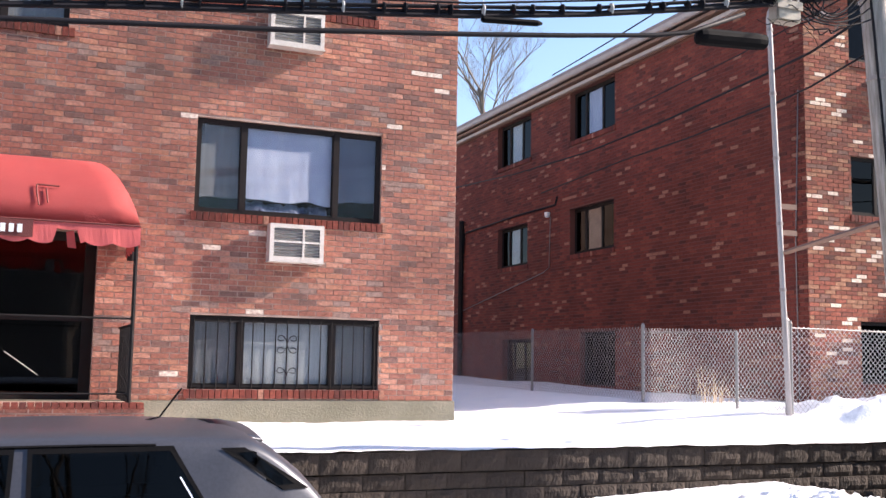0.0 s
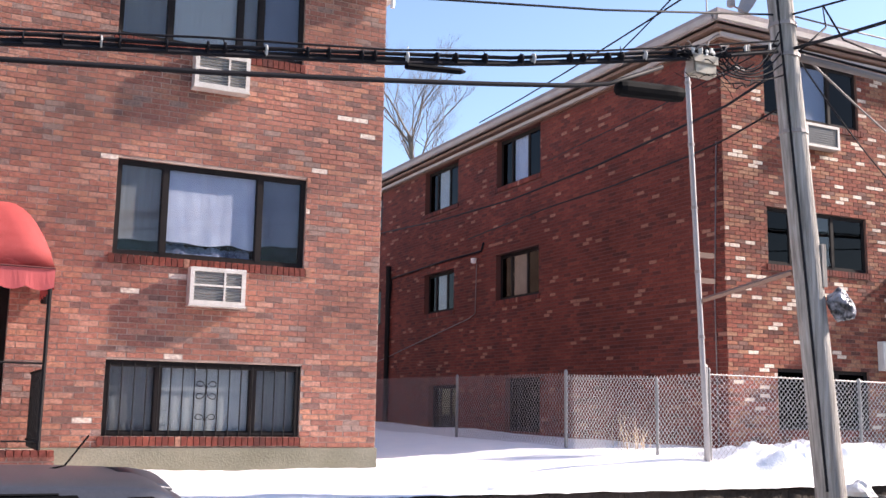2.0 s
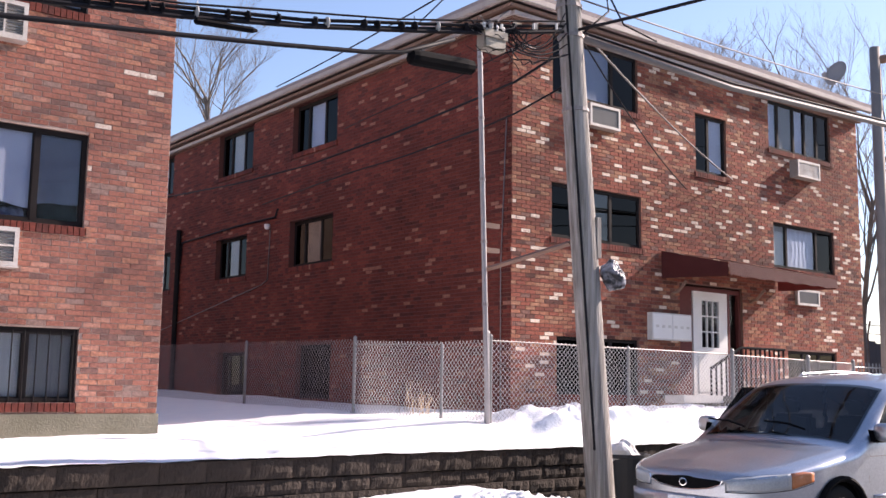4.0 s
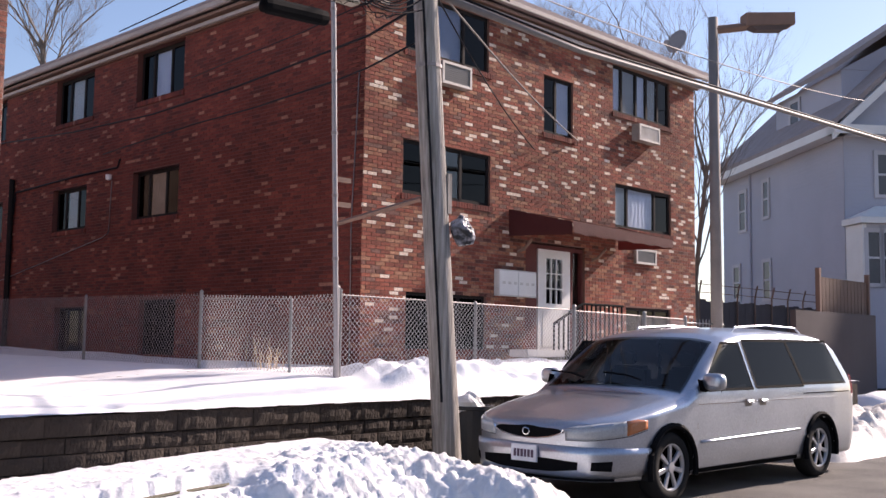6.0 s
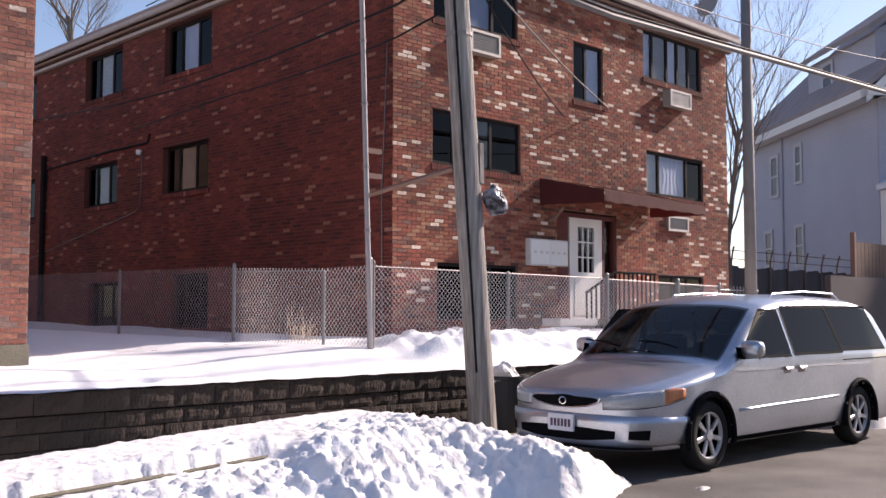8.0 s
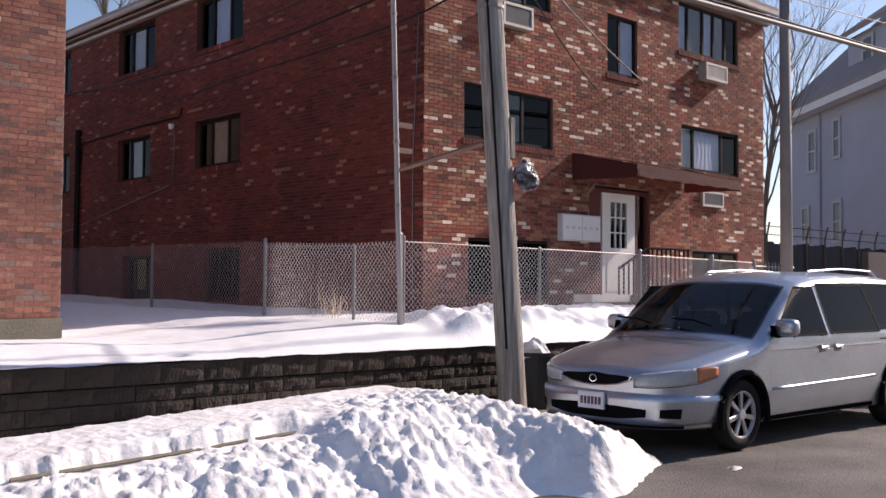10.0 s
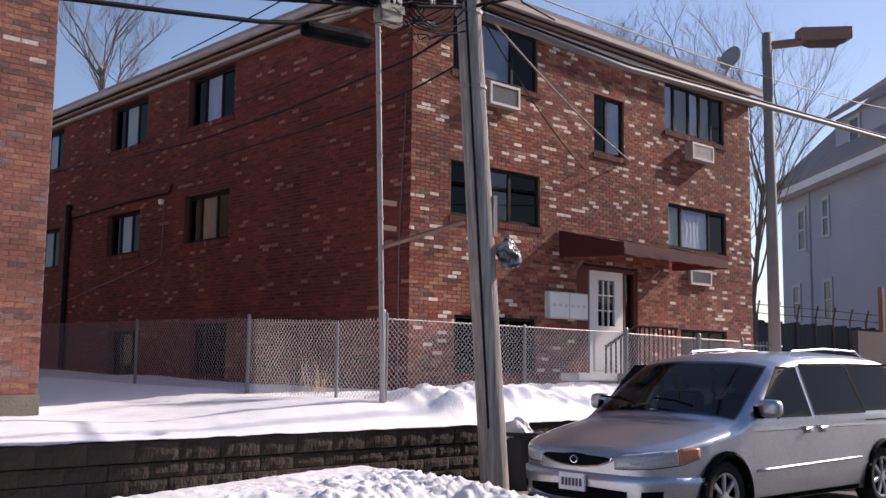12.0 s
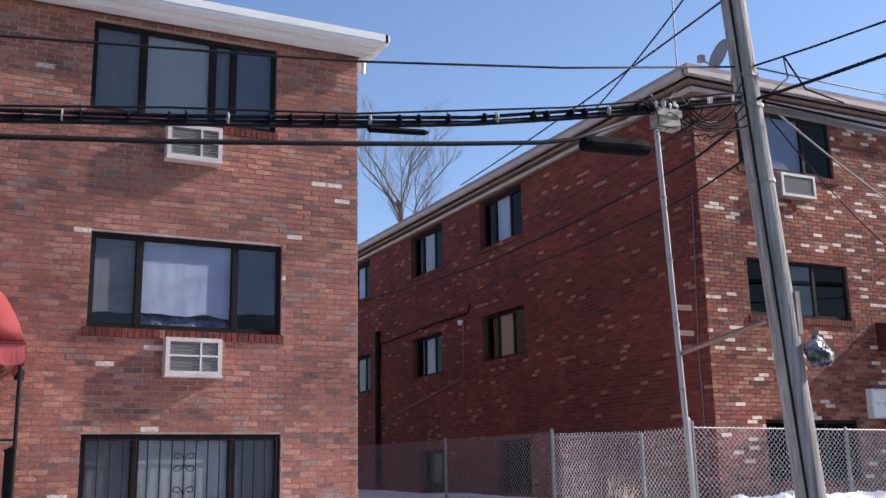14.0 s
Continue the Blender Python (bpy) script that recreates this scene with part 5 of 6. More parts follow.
def vehicle(name, label, shell, length, wheels, wheel_r, paint, windows, screens, at, spokes=7):
    """windows: side panes as (front-bottom s, rear-bottom s, front-top s, rear-top s, z0, z1); screens: s ranges of the windscreen and of a sloping rear screen."""
    car = thing(name, label, "car", "parked cars", at=at)
    stations = sorted({*(length * i / 90 for i in range(91)), 0.006, 0.015, 0.03, 0.08, 0.14, 0.2, length - 0.02})
    b = bmesh.new()
    rings = []
    for s in stations:
        sec = shell.section(s)
        right = [b.verts.new((s, -y, z)) for y, z in sec]
        left = [b.verts.new((s, y, z)) for y, z in sec[:-1]]
        rings.append(right + left[::-1])
    for a, c in zip(rings, rings[1:]):
        for j in range(len(a) - 1):
            b.faces.new((a[j], a[j + 1], c[j + 1], c[j]))
        b.faces.new((a[-1], a[0], c[0], c[-1]))
    b.faces.new(rings[0])
    b.faces.new(rings[-1][::-1])

    def in_window(s, z):
        for fb, rb, ft, rt, z0, z1 in windows:
            if z0 + 0.015 < z < z1 - 0.015:
                f = (z - z0) / (z1 - z0)
                if fb + (ft - fb) * f + 0.02 < s < rb + (rt - rb) * f - 0.02:
                    return True
        return False

    dead = []
    for f in b.faces:
        c = f.calc_center_median()
        w = shell.half(c.x)
        if any((c.x - ws) ** 2 + (c.z - wheel_r) ** 2 < (wheel_r + 0.05) ** 2 for ws in wheels) and abs(c.y) > 0.55 * w:
            dead.append(f)
        elif any((c.x - ws) ** 2 + (c.z - wheel_r) ** 2 < (wheel_r + 0.05) ** 2 for ws in wheels) and c.z < 0.3:
            dead.append(f)
        elif in_window(c.x, c.z) and abs(c.y) > 0.8 * shell.side(c.x, c.z) and c.z < shell.edge(c.x):
            dead.append(f)
        elif any(a + 0.02 < c.x < e - 0.02 for a, e in screens) and abs(c.y) < 0.82 * shell.side(c.x, shell.edge(c.x)) and c.z > shell.edge(c.x):
            dead.append(f)
    bmesh.ops.delete(b, geom=dead, context="FACES")
    body = part("body", b, paint, car, smooth=True)
    # dark cabin lining, so that one looks into a room and not at bare sheet
    c = bmesh.new()
    inner = []
    for s in [1.0 + (length - 1.25) * i / 16 for i in range(17)]:
        zs = [0.35 + (min(shell.belt - 0.02, shell.edge(s) - 0.05) - 0.35) * i / 5 for i in range(6)]
        inner.append([c.verts.new((s, -0.93 * shell.side(s, z), z)) for z in zs] + [c.verts.new((s, 0.93 * shell.side(s, z), z)) for z in zs[::-1]])
    for a, e in zip(inner, inner[1:]):
        for j in range(len(a)):
            c.faces.new((a[j], a[(j + 1) % len(a)], e[(j + 1) % len(a)], e[j]))
    part("cabin_lining", c, M["black_plastic"], car)
    for s in wheels[:1]:
        for y in (-0.38, 0.38):
            o = bmesh.new()
            box(o, s + 1.15, s + 1.30, y - 0.24, y + 0.24, 0.55, 1.25)
            box(o, s + 1.13, s + 1.23, y - 0.12, y + 0.12, 1.26, 1.42)
            bmesh.ops.bevel(o, geom=o.edges[:], offset=0.04, segments=2, affect="EDGES")
            part("seat", o, M["bin_plastic"], car)
    # side panes
    for sign in (-1, 1):
        for fb, rb, ft, rt, z0, z1 in windows:
            g = bmesh.new()
            n, m = 10, 6
            grid = []
            for j in range(m + 1):
                f = j / m
                z = z0 + (z1 - z0) * f
                row = []
                for i in range(n + 1):
                    s = (fb + (ft - fb) * f) + ((rb + (rt - rb) * f) - (fb + (ft - fb) * f)) * i / n
                    row.append(g.verts.new((s, sign * (shell.side(s, min(z, shell.edge(s))) + 0.004), z)))
                grid.append(row)
            for j in range(m):
                for i in range(n):
                    g.faces.new((grid[j][i], grid[j][i + 1], grid[j + 1][i + 1], grid[j + 1][i]))
            part("side_window", g, M["dark_glass"], car, smooth=True).visible_shadow = False
            g = bmesh.new()
            outline = []
            for k in range(40):
                e, f = divmod(k, 10)
                f /= 10
                c0, c1 = (((fb, z0), (rb, z0)), ((rb, z0), (rt, z1)), ((rt, z1), (ft, z1)), ((ft, z1), (fb, z0)))[e]
                outline.append((c0[0] + (c1[0] - c0[0]) * f, c0[1] + (c1[1] - c0[1]) * f))
            ms, mz = (fb + rb + ft + rt) / 4, (z0 + z1) / 2
            loops = []
            for grow in (0.012, -0.014):
                loop = []
                for s, z in outline:
                    ks = 1 + grow / (0.5 * max(0.12, abs(rb - fb)))
                    kz = 1 + grow / (0.5 * (z1 - z0))
                    s1, zz = ms + (s - ms) * ks, mz + (z - mz) * kz
                    loop.append(g.verts.new((s1, sign * (shell.side(s1, min(zz, shell.edge(s1))) + 0.007), zz)))
                loops.append(loop)
            for k in range(40):
                g.faces.new((loops[0][k], loops[0][(k + 1) % 40], loops[1][(k + 1) % 40], loops[1][k]))
            part("window_seal", g, M["black_plastic"], car)
    for index, (s0, s1) in enumerate(screens):
        g = bmesh.new()
        grid = []
        for i in range(13):
            s = s0 + (s1 - s0) * i / 12
            sec = shell.section(s, 18, 7)[19:]
            y0 = 0.86 * shell.side(s, shell.edge(s))
            arc = shell.section(s)[18:]
            ys = [(y0, float(np.interp(-y0, [-p[0] for p in arc], [p[1] for p in arc])))] + sec[2:]
            grid.append([g.verts.new((s + (0.004 if index else -0.004), -y, z + 0.006)) for y, z in ys] + [g.verts.new((s + (0.004 if index else -0.004), y, z + 0.006)) for y, z in ys[:-1][::-1]])
        for a, e in zip(grid, grid[1:]):
            for j in range(len(a) - 1):
                g.faces.new((a[j], a[j + 1], e[j + 1], e[j]))
        part("rear_screen" if index else "windscreen", g, M["car_glass"], car, smooth=True).visible_shadow = False
    # wheels
    for ws in wheels:
        for sign in (-1, 1):
            y = sign * (shell.half(ws) - 0.115)
            w = new("wheel")
            w.parent = car
            w.location = (ws, y, wheel_r)
            if sign > 0:
                w.rotation_euler = (0, 0, math.pi)
            r = wheel_r
            q = bmesh.new()
            lathe(q, [(r * 0.62, 0.09), (r * 0.90, 0.10), (r * 0.985, 0.06), (r, 0.0), (r * 0.985, -0.06), (r * 0.93, -0.095), (r * 0.66, -0.10), (r * 0.62, -0.07)], axis="y", seg=36, caps=False)
            part("tyre", q, M["rubber"], w, smooth=True)
            q = bmesh.new()
            lathe(q, [(r * 0.60, -0.085), (r * 0.66, -0.098), (r * 0.68, -0.09), (r * 0.61, -0.075), (r * 0.60, -0.06)], axis="y", seg=36, caps=False)
            part("rim", q, M["alloy"], w, smooth=True)
            # black disc added behind the spokes so their gaps look shaded
            q = bmesh.new()
            lathe(q, [(0.0, 0.02), (r * 0.59, 0.02), (r * 0.59, 0.03), (0.0, 0.03)], axis="y", seg=24)
            part("brake_disc", q, M["black_plastic"], w)
            for k in range(spokes):
                q = bmesh.new()
                box(q, -0.027, 0.027, -0.088, -0.060, 0.03, r * 0.62)
                for v in q.verts:
                    if v.co.z < 0.1:
                        v.co.x *= 0.75
                bmesh.ops.bevel(q, geom=q.edges[:], offset=0.008, segments=1, affect="EDGES")
                bmesh.ops.rotate(q, verts=q.verts[:], cent=(0, 0, 0), matrix=Matrix.Rotation(2 * math.pi * k / spokes, 3, "Y"))
                part("spoke", q, M["alloy"], w)
            q = bmesh.new()
            lathe(q, [(0.0, -0.10), (0.05, -0.098), (0.06, -0.06), (0.06, -0.03)], axis="y", seg=16)
            part("hub", q, M["alloy"], w)
            q = bmesh.new()
            ring = []
            for k in range(19):
                a = math.pi * k / 18 * 1.16 - 0.08 * math.pi
                p = (ws + (wheel_r + 0.055) * math.cos(a), sign * (shell.side(ws, 0.5) + 0.004), wheel_r + (wheel_r + 0.055) * math.sin(a))
                ring.append(p)
            tube(q, ring, 0.030, sides=6)
            part("arch_lip", q, M["black_plastic"], car)
            q = bmesh.new()
            prev = None
            for k in range(19):
                a = math.pi * k / 18 * 1.16 - 0.08 * math.pi
                x, z = ws + (wheel_r + 0.06) * math.cos(a), wheel_r + (wheel_r + 0.06) * math.sin(a)
                now = [q.verts.new((x, sign * (shell.half(ws) * 0.97), z)), q.verts.new((x, sign * 0.45, z))]
                if prev:
                    q.faces.new((prev[0], now[0], now[1], prev[1]))
                prev = now
            hub = [v for v in q.verts if abs(abs(v.co.y) - 0.45) < 0.01]
            q.faces.new(hub)
            part("wheel_well", q, M["rubber"], car)
    return car


def strip(shell, s0, s1, z0, z1, n=8, off=0.008, sign=-1, taper=0.0):
    """A piece that lies on the body's side between two lengths and heights."""
    g = bmesh.new()
    rows = []
    for i in range(n + 1):
        s = s0 + (s1 - s0) * i / n
        k = taper * i / n
        rows.append([g.verts.new((s - off * 0.4, sign * (shell.side(s, z) + off), z)) for z in (z0 + k, (z0 + z1) / 2, z1 - k)])
    for a, b in zip(rows, rows[1:]):
        for j in range(2):
            g.faces.new((a[j], a[j + 1], b[j + 1], b[j]))
    bmesh.ops.solidify(g, geom=g.faces[:], thickness=0.012)
    return g


van_shell = Shell([(0, 0.70), (0.03, 0.735), (0.10, 0.775), (0.30, 0.83), (0.60, 0.895), (0.90, 0.955), (1.10, 0.99), (1.22, 1.015), (1.32, 1.065), (1.70, 1.34), (2.02, 1.55), (2.2, 1.62), (2.5, 1.665), (3.0, 1.69), (3.5, 1.695), (4.2, 1.675), (4.5, 1.63), (4.68, 1.54), (4.95, 1.22), (5.1, 1.04), (5.17, 0.95), (5.20, 0.6)],
                  [(0, 0.30), (0.02, 0.45), (0.06, 0.60), (0.12, 0.71), (0.22, 0.80), (0.4, 0.88), (0.7, 0.94), (1.2, 0.96), (4.4, 0.96), (4.9, 0.93), (5.12, 0.87), (5.20, 0.78)], 0.24, 1.0, 0.26, 0.13)
VAN = pose(7.815, 7.34, 0.05, 0, 0, -1.6) @ Matrix.Scale(1.026, 4)
van = vehicle("minivan", "silver minivan parked at the kerb, nose shaded, side in sun", van_shell, 5.20, (0.98, 4.04), 0.335, M["silver"],
              [(1.50, 2.50, 1.98, 2.40, 1.04, 1.51), (2.58, 3.645, 2.47, 3.435, 1.05, 1.545), (3.66, 4.78, 3.45, 4.42, 1.07, 1.55)], [(1.30, 2.06)], VAN)


def plan_at(u):
    """Point of the van's outline in plan, u metres along it from the middle of the nose."""
    pts = [(0.0, 0.0)] + van_shell.h
    for (s0, y0), (s1, y1) in zip(pts, pts[1:]):
        d = math.hypot(s1 - s0, y1 - y0)
        if u <= d:
            return s0 + (s1 - s0) * u / d, y0 + (y1 - y0) * u / d
        u -= d
    return pts[-1]


def nose_patch(u0, u1, lo, hi, off=0.008, n=14, thick=0.014):
    """A piece lying on the van's nose from u0 to u1, its lower and upper edge given at evenly spaced steps."""
    g = bmesh.new()
    rows = []
    for i in range(n + 1):
        f = i / n
        u = u0 + (u1 - u0) * f
        s, y = plan_at(abs(u))
        ze, zt = van_shell.edge(s), van_shell.top(s)
        z0 = float(np.interp(f, np.linspace(0, 1, len(lo)), lo))
        z1 = float(np.interp(f, np.linspace(0, 1, len(hi)), hi))
        row = []
        for j in range(5):
            z = z0 + (z1 - z0) * j / 4
            k = van_shell.side(s, min(z, ze)) / van_shell.half(s)
            if z > ze:
                q = math.asin(min(1.0, ((z - ze) / (zt - ze))) ** (1 / 0.9))
                k *= max(0.2, math.cos(q)) ** 0.75
            front = max(0.0, 1 - s / 0.25)
            row.append(g.verts.new((s - off * (0.3 + 0.7 * front), math.copysign(y * k + off * (1 - 0.6 * front), u), z)))
        rows.append(row)
    for a, b in zip(rows, rows[1:]):
        for j in range(4):
            g.faces.new((a[j], a[j + 1], b[j + 1], b[j]))
    bmesh.ops.recalc_face_normals(g, faces=g.faces[:])
    bmesh.ops.solidify(g, geom=g.faces[:], thickness=thick)
    return g


for sign in (-1, 1):
    part("headlight", nose_patch(sign * 0.43, sign * 1.02, (0.605, 0.61, 0.63, 0.65), (0.700, 0.735, 0.765, 0.785)), M["lamp_clear"], van, "clear headlight lens", smooth=True)
    part("indicator", nose_patch(sign * 1.025, sign * 1.27, (0.652, 0.68, 0.71), (0.786, 0.80, 0.79), n=6), M["amber"], van, "amber indicator lens", smooth=True)
    part("lamp_gap", nose_patch(sign * 0.43, sign * 1.27, (0.598, 0.603, 0.622, 0.645, 0.695), (0.604, 0.609, 0.628, 0.651, 0.701), off=0.003), M["black_plastic"], van)
    part("fog_slot", nose_patch(sign * 0.68, sign * 0.86, (0.345, 0.34), (0.42, 0.43), n=5, off=0.037), M["black_plastic"], van)
    bm = bmesh.new()
    tube(bm, [(1.46 + 0.205 * i, sign * (van_shell.side(1.46 + 0.205 * i, 0.55) + 0.003), 0.545 + 0.003 * i) for i in range(11)], 0.014, sides=8)
    part("side_moulding", bm, M["silver"], van, smooth=True)
    part("tail_light", strip(van_shell, 4.96, 5.14, 0.93, 1.16, n=3, sign=sign), M["red_lens"], van, "red tail light")
    part("slide_track", strip(van_shell, 3.62, 4.85, 0.958, 0.970, sign=sign, off=0.003), M["black_plastic"], van)
    # thin grey strip painting the shade line of the pressed crease
    part("body_crease", strip(van_shell, 1.42, 3.60, 0.905, 0.911, sign=sign, off=0.001, n=10), M["grey_metal"], van)
    part("sill", strip(van_shell, 1.42, 3.52, 0.245, 0.29, sign=sign, off=0.004), M["black_plastic"], van)
    for s in (1.40, 2.54, 3.64):
        part("door_seam", strip(van_shell, s, s + 0.006, 0.32, 1.05, n=1, sign=sign, off=0.0015), M["grey_metal"], van)
    for s in (2.32, 2.62):
        # flat grey patch standing for the shaded hollow behind the handle
        part("handle_recess", strip(van_shell, s, s + 0.14, 0.862, 0.935, n=3, sign=sign, off=0.002), M["grey_metal"], van)
        y0 = van_shell.side(s, 0.9)
        bm = bmesh.new()
        box(bm, s - 0.005, s + 0.145, sign * (y0 + 0.026) - 0.012, sign * (y0 + 0.026) + 0.012, 0.893, 0.932)
        bmesh.ops.bevel(bm, geom=bm.edges[:], offset=0.010, segments=2, affect="EDGES")
        part("door_handle", bm, M["silver"], van, smooth=True)
    bm = bmesh.new()
    tube(bm, [(s, sign * 0.62, z - 0.015) for s, z in ((2.62, 1.63), (2.72, 1.70), (3.4, 1.735), (4.1, 1.72), (4.25, 1.65))], 0.011 if sign < 0 else 0.007, sides=6)
    part("roof_rail", bm, M["silver"], van)
    bm = bmesh.new()
    bmesh.ops.create_uvsphere(bm, u_segments=24, v_segments=14, radius=1.0)
    for v in bm.verts:
        x, y, z = (math.copysign(abs(k) ** 0.62, k) for k in v.co)
        v.co = Vector((1.60 + 0.075 * x, sign * 1.03 + 0.115 * y, 1.125 + 0.085 * z))
    mir = part("mirror", bm, M["silver"], van, smooth=True)
    bm = bmesh.new()
    tube(bm, [(1.55, sign * 0.90, 1.06), (1.60, sign * 0.98, 1.09)], 0.04)
    part("mirror_arm", bm, M["black_plastic"], mir)
    part("mirror_foot", strip(van_shell, 1.45, 1.64, 1.035, 1.15, n=3, sign=sign, off=0.01, taper=0.02), M["black_plastic"], van)
part("grille", nose_patch(-0.41, 0.41, (0.672, 0.630, 0.612, 0.606, 0.612, 0.630, 0.672), (0.700, 0.712, 0.716, 0.718, 0.716, 0.712, 0.700), off=0.012), M["black_plastic"], van)
bm = bmesh.new()
tube(bm, [(plan_at(abs(y))[0] - 0.026, y, z) for y, z in ((-0.42, 0.70), (-0.40, 0.665), (-0.28, 0.625), (-0.13, 0.606), (0, 0.600), (0.13, 0.606), (0.28, 0.625), (0.40, 0.665), (0.42, 0.70))], 0.007)
part("grille_rim", bm, M["chrome"], van)
bm = bmesh.new()
tube(bm, [(-0.034, 0.04 * math.cos(q), 0.662 + 0.032 * math.sin(q)) for q in (2 * math.pi * i / 16 for i in range(17))], 0.006, sides=5)
part("badge", bm, M["chrome"], van)
part("bumper", nose_patch(-1.30, 1.30, (0.30, 0.272, 0.265, 0.262, 0.265, 0.272, 0.30), (0.535, 0.545, 0.55, 0.55, 0.55, 0.545, 0.535), off=0.032, n=40, thick=0.04), M["silver"], van, smooth=True)
part("air_intake", nose_patch(-0.56, 0.56, (0.345, 0.315, 0.31, 0.315, 0.345), (0.415, 0.430, 0.435, 0.430, 0.415), off=0.037), M["black_plastic"], van)
part("bumper_lip", nose_patch(-0.9, 0.9, (0.252, 0.248, 0.252), (0.275, 0.272, 0.275), off=0.035, n=24), M["black_plastic"], van)
pl = one_box("number_plate", M["plate_white"], van, -0.068, -0.044, -0.155, 0.155, 0.385, 0.54, 0.004)
for i in range(6):
    one_box("plate_bar", M["ink"], pl, -0.072, -0.0685, -0.12 + i * 0.042, -0.092 + i * 0.042, 0.425, 0.495)
bm = bmesh.new()
for y in (-0.4, 0.3):
    tube(bm, [(1.25, y, 1.13), (1.33, y + 0.25, 1.175), (1.38, y + 0.55, 1.19)], 0.010, sides=4)
part("wiper", bm, M["black_plastic"], van)

car_shell = Shell([(0, 0.62), (0.04, 0.70), (0.3, 0.83), (0.8, 0.95), (1.05, 1.02), (1.85, 1.42), (2.3, 1.475), (2.8, 1.482), (3.2, 1.472), (3.5, 1.46), (3.66, 1.45), (3.74, 1.425), (3.87, 1.34), (4.02, 1.22), (4.10, 1.13), (4.17, 1.03), (4.22, 0.92), (4.25, 0.6)],
                  [(0, 0.66), (0.1, 0.76), (0.4, 0.84), (0.9, 0.88), (3.2, 0.88), (3.6, 0.855), (3.9, 0.81), (4.15, 0.73), (4.25, 0.62)], 0.22, 0.95, 0.26, 0.10)
car = vehicle("hatchback", "dark grey hatchback parked below the brick building", car_shell, 4.25, (0.82, 3.38), 0.315, M["grey_paint"],
              [(1.30, 2.50, 1.72, 2.52, 1.00, 1.365), (2.60, 3.50, 2.60, 3.28, 1.00, 1.365), (3.86, 3.985, 3.57, 3.68, 1.14, 1.345)], [(1.15, 1.80)], pose(-2.58, 7.42, -0.20, 0, -0.6, 0))
for sign in (-1, 1):
    part("tail_light", strip(car_shell, 4.0, 4.2, 0.80, 1.0, n=3, sign=sign), M["red_lens"], car, "red tail light")
    part("door_seam", strip(car_shell, 2.555, 2.563, 0.4, 1.0, n=1, sign=sign, off=0.002), M["black_plastic"], car)
    bm = bmesh.new()
    tube(bm, [(s, sign * (car_shell.side(s, z) + 0.012), z) for s, z in ((3.44, 1.00), (3.39, 1.10), (3.32, 1.22))], 0.006, sides=4)
    part("quarter_bar", bm, M["chrome"], car)
    bm = bmesh.new()
    tube(bm, [(s, sign * (car_shell.side(s, 1.385) + 0.004), 1.385 - 0.05 * max(0, s - 2.9) ** 2) for s in (1.75, 2.1, 2.5, 2.9, 3.2)], 0.008, sides=4)
    part("window_trim", bm, M["black_plastic"], car)
bm = bmesh.new()
tube(bm, [(3.20, -0.1, 1.462), (3.30, -0.1, 1.485), (3.42, -0.1, 1.65)], 0.006)
part("aerial", bm, M["black_plastic"], car)
# lip over the rear screen
bm = bmesh.new()
n = 16
rows = []
for i in range(n + 1):
    y = -0.60 + 1.2 * i / n
    drop = 0.05 * (y / 0.6) ** 2
    rows.append([bm.verts.new((s, y, z - drop)) for s, z in ((3.56, 1.462), (3.68, 1.458), (3.78, 1.44), (3.80, 1.425), (3.74, 1.405), (3.60, 1.435))])
for a, b in zip(rows, rows[1:]):
    for k in range(6):
        bm.faces.new((a[k], a[(k + 1) % 6], b[(k + 1) % 6], b[k]))
bm.faces.new(rows[0])
bm.faces.new(rows[-1][::-1])
part("spoiler", bm, M["grey_paint"], car, smooth=True)

# ---- street lamp ----
sl = thing("street_lamp", "grey-brown street lamp post with a box luminaire on an arm", "street lamp")
bm = bmesh.new()
tube(bm, [(18.1, 10.95, 0.0), (18.1, 10.97, 8.1)], 0.12, 0.095, sides=12)
part("post", bm, M["lamp_post"], sl, smooth=True)
bm = bmesh.new()
tube(bm, [(18.1, 10.97, 7.85), (18.62, 10.55, 7.95)], 0.085, sides=8)
part("arm", bm, M["soffit"], sl)
bm = bmesh.new()
o = Vector((18.6, 10.57, 8.08))
dirv = Vector((0.78, -0.63, 0.03)).normalized()
perp = Vector((0.63, 0.78, 0)).normalized()
for a, wv, z0, z1 in ((0.0, 0.16, -0.14, 0.12), (1.0, 0.20, -0.10, 0.14)):
    for k in (-1, 1):
        for z in (z0, z1):
            bm.verts.new(o + dirv * a + perp * wv * k + Vector((0, 0, z)))
bmesh.ops.convex_hull(bm, input=bm.verts[:])
part("luminaire", bm, M["soffit"], sl)
bm = bmesh.new()
for a, wv, z in ((0.08, 0.14, -0.142), (0.95, 0.18, -0.102), (0.25, 0.10, -0.22), (0.8, 0.13, -0.20)):
    for k in (-1, 1):
        bm.verts.new(o + dirv * a + perp * wv * k + Vector((0, 0, z)))
bmesh.ops.convex_hull(bm, input=bm.verts[:])
part("diffuser", bm, M["board_grey"], sl)

dish = thing("satellite_dish", "grey satellite dish on the roof edge", "satellite dish")
facing = Vector((-0.95, 0.15, 0.30)).normalized()
bm = bmesh.new()
lathe(bm, [(0.001, 0.0), (0.15, 0.012), (0.30, 0.05), (0.305, 0.055), (0.30, 0.06), (0.15, 0.024), (0.001, 0.012)], axis="y", seg=24)
bmesh.ops.rotate(bm, verts=bm.verts[:], cent=(0, 0, 0), matrix=Vector((0, 1, 0)).rotation_difference(facing).to_matrix())
bmesh.ops.translate(bm, verts=bm.verts[:], vec=(21.2, 13.6, 8.82))
part("reflector", bm, M["grey_metal"], dish, smooth=True)
